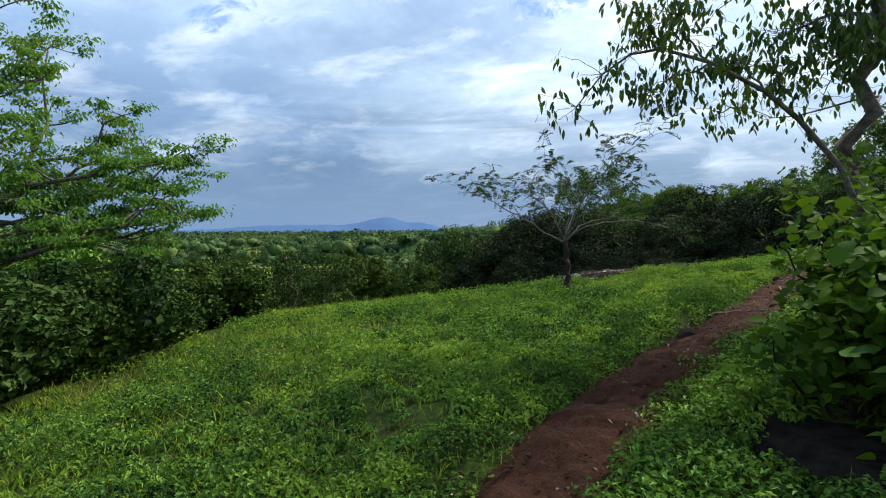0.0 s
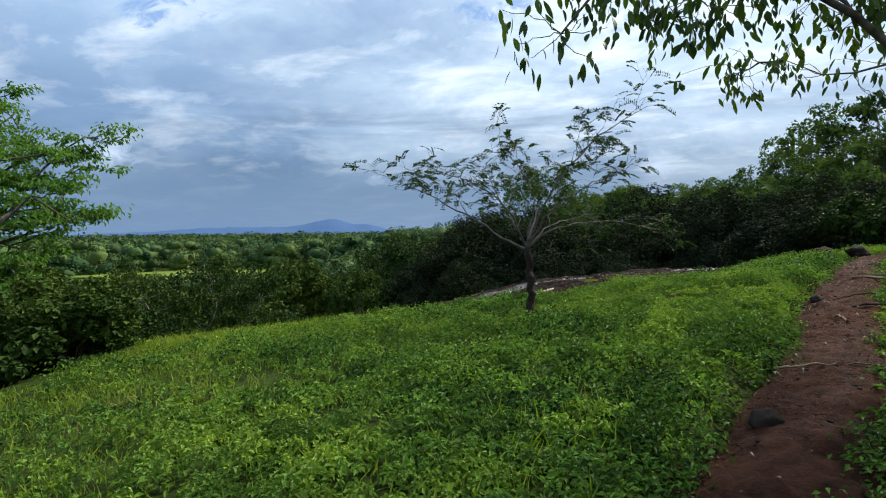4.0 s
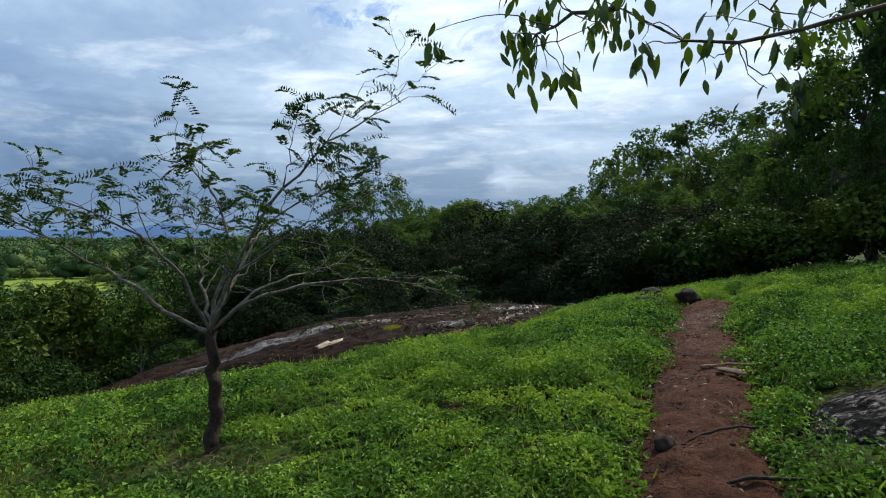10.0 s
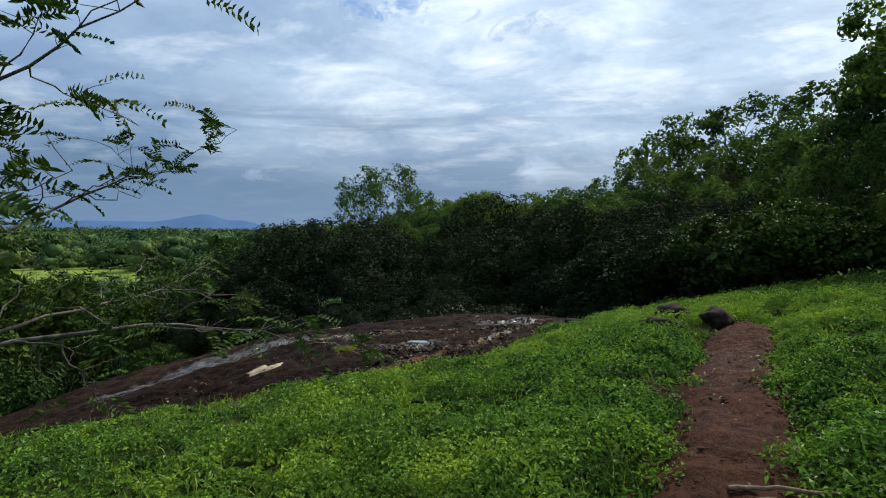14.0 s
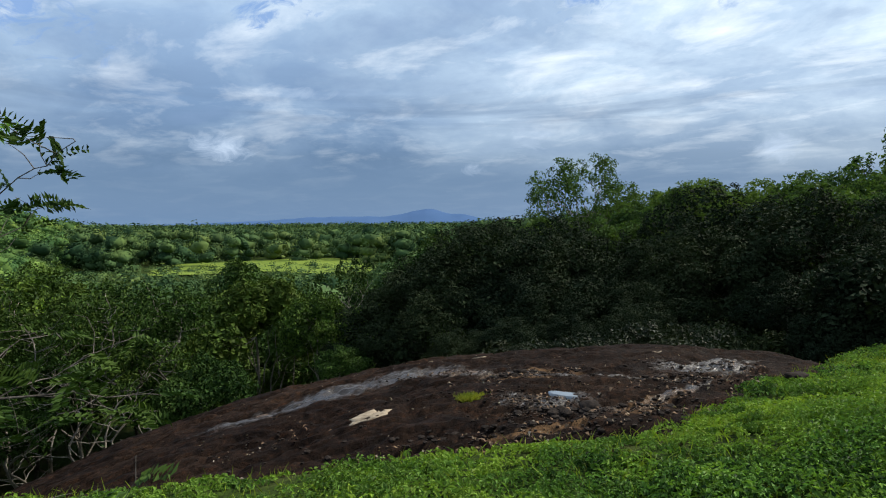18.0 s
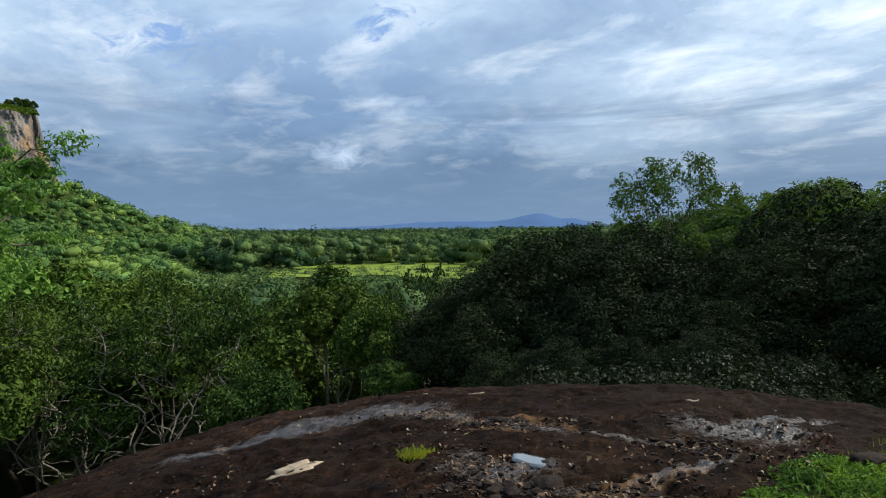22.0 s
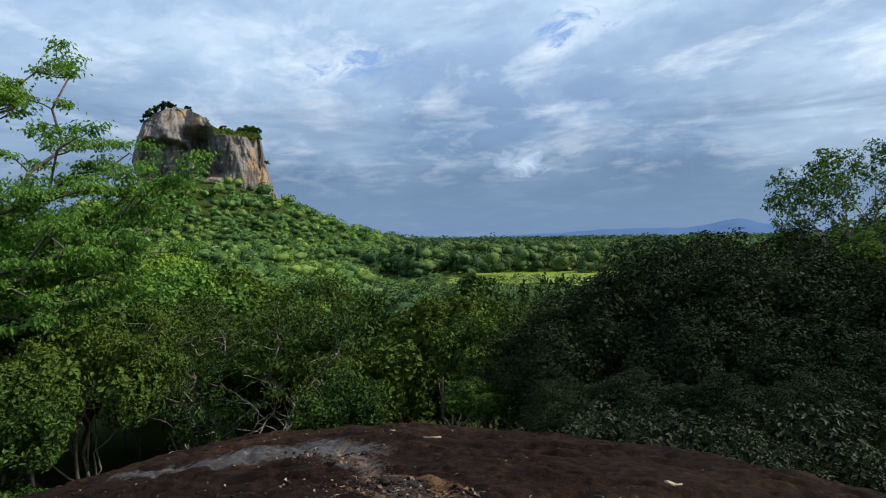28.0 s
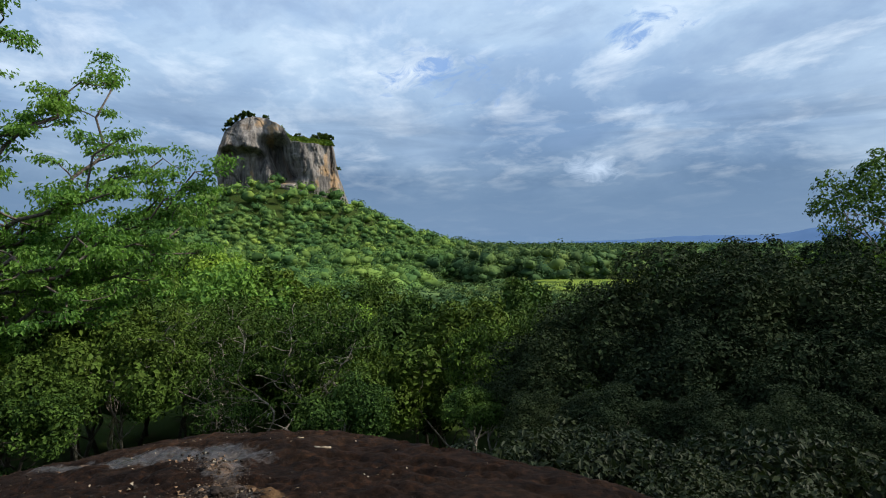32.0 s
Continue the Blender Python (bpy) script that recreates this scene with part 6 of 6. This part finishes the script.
# ---- low herbs and grass over the shoulder ----
def cover_spots(rng, n, near):
    """Random places on the grassy shoulder, thicker near the footpath, none on the path or the slab."""
    out = []
    while sum(map(len, out)) < n:
        k = 60000
        if near:
            t = rng.uniform(0.6, 16.5, k)
            d = rng.normal(0, 2.4, k)
            x, y = np.interp(t, PATH_Y, PATH_X) + d * 0.8, t - d * 0.6
        else:
            x, y = rng.uniform(-8.5, 20, k), rng.uniform(-6.0, 22, k)
        edge = (0.33 + 0.36 * fbm(x * 2.1, y * 2.1, 91)) * smooth((14.3 - y) / 0.4)
        ok = (np.abs(path_off(x, y)) > edge) & (y < slab_front(x) + 0.12 + 0.35 * fbm(x * 2.2, y * 2.2, 92))
        ok &= np.hypot((x - 7.05) / 0.74, (y - 7.65) / 0.74) > 1 + 0.5 * fbm(x * 3, y * 3, 98)
        ok &= (np.hypot(x - 10.95, y - 13.95) > 0.45) & (np.hypot(x - 10.95, y - 14.95) > 0.4) & (np.hypot((x - 10.2) / 0.5, (y - 14.15) / 0.3) > 1)
        ok &= np.hypot((x - 2.9) / 0.80, (y - 2.3) / 0.52) > 1
        for bx, by, br in ((2.75, 9.85, 0.42), (3.1, 9.4, 0.28), (4.99, 9.94, 0.22), (4.98, 8.75, 0.25), (1.08, 8.92, 0.30), (1.94, 8.53, 0.35), (8.3, 11.6, 0.25)):
            ok &= (np.hypot((x - bx) / 1.4, y - by) > br * (1 + 1.6 * fbm(x * 4, y * 4, 90))) | (rng.random(k) < 0.22)
        ok &= (y > 1.75 + 0.25 * fbm(x * 2.5, y * 0, 94)) | (x > 0.9) | (x < -3)
        ok &= x > brow_x(y) + 0.9 * fbm(x * 0.9, y * 0.9, 96)
        ok &= rng.random(k) < smooth((y + 6.0 - 4 * fbm(x * 0.6, y * 0.6, 88)) / 5.0) * smooth((20.0 - x + 6 * fbm(x * 0.5, y * 0.5, 89)) / 5.0)
        ok &= rng.random(k) < np.clip(0.85 + 2.0 * fbm(x * 1.1, y * 1.1, 93), 0.34, 1)
        out.append(np.stack([x[ok], y[ok]], 1))
    return np.concatenate(out)[:n]


def build_cover():
    rng = np.random.default_rng(41)
    # herb plants: small domes of leaves, crowding into hummocks
    for n, near, per, size, wide in ((7000, True, 76, 0.039, 0.135), (9800, False, 30, 0.056, 0.165)):
        p = cover_spots(rng, n, near)
        x, y = p[:, 0], p[:, 1]
        thin = smooth((x + 0.6 + 0.12 * (y - 6) + 5 * fbm(x * 0.35, y * 0.35, 87)) / 3.0)
        p = p[rng.random(n) < 0.62 + 0.38 * thin]
        x, y, n = p[:, 0], p[:, 1], len(p)
        lump = smooth(0.5 + 1.9 * fbm(x * 0.75, y * 0.75, 95, 2) + 1.0 * fbm(x * 2.6, y * 2.6, 99, 2))
        tall = (0.05 + 0.20 * lump) * rng.uniform(0.6, 1.35, n) * (0.45 + 0.55 * smooth((slab_front(x) - y) / 2.0))
        rad = wide * (0.6 + 0.8 * lump) * rng.uniform(0.7, 1.3, n)
        m = n * per
        d = unit(rng.normal(size=(m, 3)) * np.array([1, 1, 0.8]) + np.array([0, 0, 0.55]))
        d[:, 2] = np.abs(d[:, 2])
        shell = rng.uniform(0.72, 1.06, m)
        R, T = np.repeat(rad, per), np.repeat(tall, per)
        xx, yy = np.repeat(x, per) + d[:, 0] * R * shell, np.repeat(y, per) + d[:, 1] * R * shell
        zz = soil_z(xx, yy) + T * (0.25 + 0.75 * d[:, 2]) * shell + 0.01
        a = np.cross(d, rng.normal(size=(m, 3))) + d * np.array([0.9, 0.9, 0.0])
        v, f = leaves(rng, np.stack([xx, yy, zz], 1), a, np.full(m, size), size * 0.52, 0.22, d * 0.7 + np.array([0, 0, 0.65]), 0.38)
        tagged(new("herbs", quick_mesh("herbs", v, f, HERB)), "low leafy green herbs covering the hillside", "herbs", kind="stuff")
    n = 120000
    p = cover_spots(rng, n, False)
    q = cover_spots(rng, 34000, True)
    p = np.concatenate([p, q])
    keep = rng.random(len(p)) < np.clip(smooth((2.2 - p[:, 0] + 0.16 * (p[:, 1] - 8) + 6 * fbm(p[:, 0] * 0.4, p[:, 1] * 0.4, 97)) / 4.5), 0.16, 1)
    p = p[keep]
    n = len(p)
    h = rng.uniform(0.07, 0.20, n)
    a = rng.normal(size=(n, 3)) * np.array([0.45, 0.45, 0.1]) + np.array([0, 0, 1.0])
    c = np.stack([p[:, 0], p[:, 1], soil_z(p[:, 0], p[:, 1]) + h * 0.42], 1)
    v, f = leaves(rng, c, a, h, 0.009, 0.3)
    tagged(new("grass", quick_mesh("grass", v, f, BLADE)), "yellow-green grass blades among the herbs", "grass", kind="stuff")


build_cover()


def build_dry_patches():
    """Dead straw where the herbs stand thin."""
    rng = np.random.default_rng(47)
    p = np.concatenate([np.stack([rng.normal(x, 0.5 * r, 260) , rng.normal(y, 0.4 * r, 260)], 1) for x, y, r in ((2.75, 9.85, 0.5), (3.1, 9.4, 0.4), (4.99, 9.94, 0.34), (4.98, 8.75, 0.34), (1.08, 8.92, 0.4), (1.94, 8.53, 0.42), (8.3, 11.6, 0.3))])
    n = len(p)
    c = np.stack([p[:, 0], p[:, 1], soil_z(p[:, 0], p[:, 1]) + rng.uniform(0.01, 0.06, n)], 1)
    v, f = leaves(rng, c, rng.normal(size=(n, 3)) * np.array([1, 1, 0.25]), rng.uniform(0.06, 0.16, n), 0.007, 0.3)
    tagged(new("dry_grass", quick_mesh("dry_grass", v, f, STRAW)), "brown dead straw in thin patches among the herbs", "dry grass", kind="stuff")


build_dry_patches()
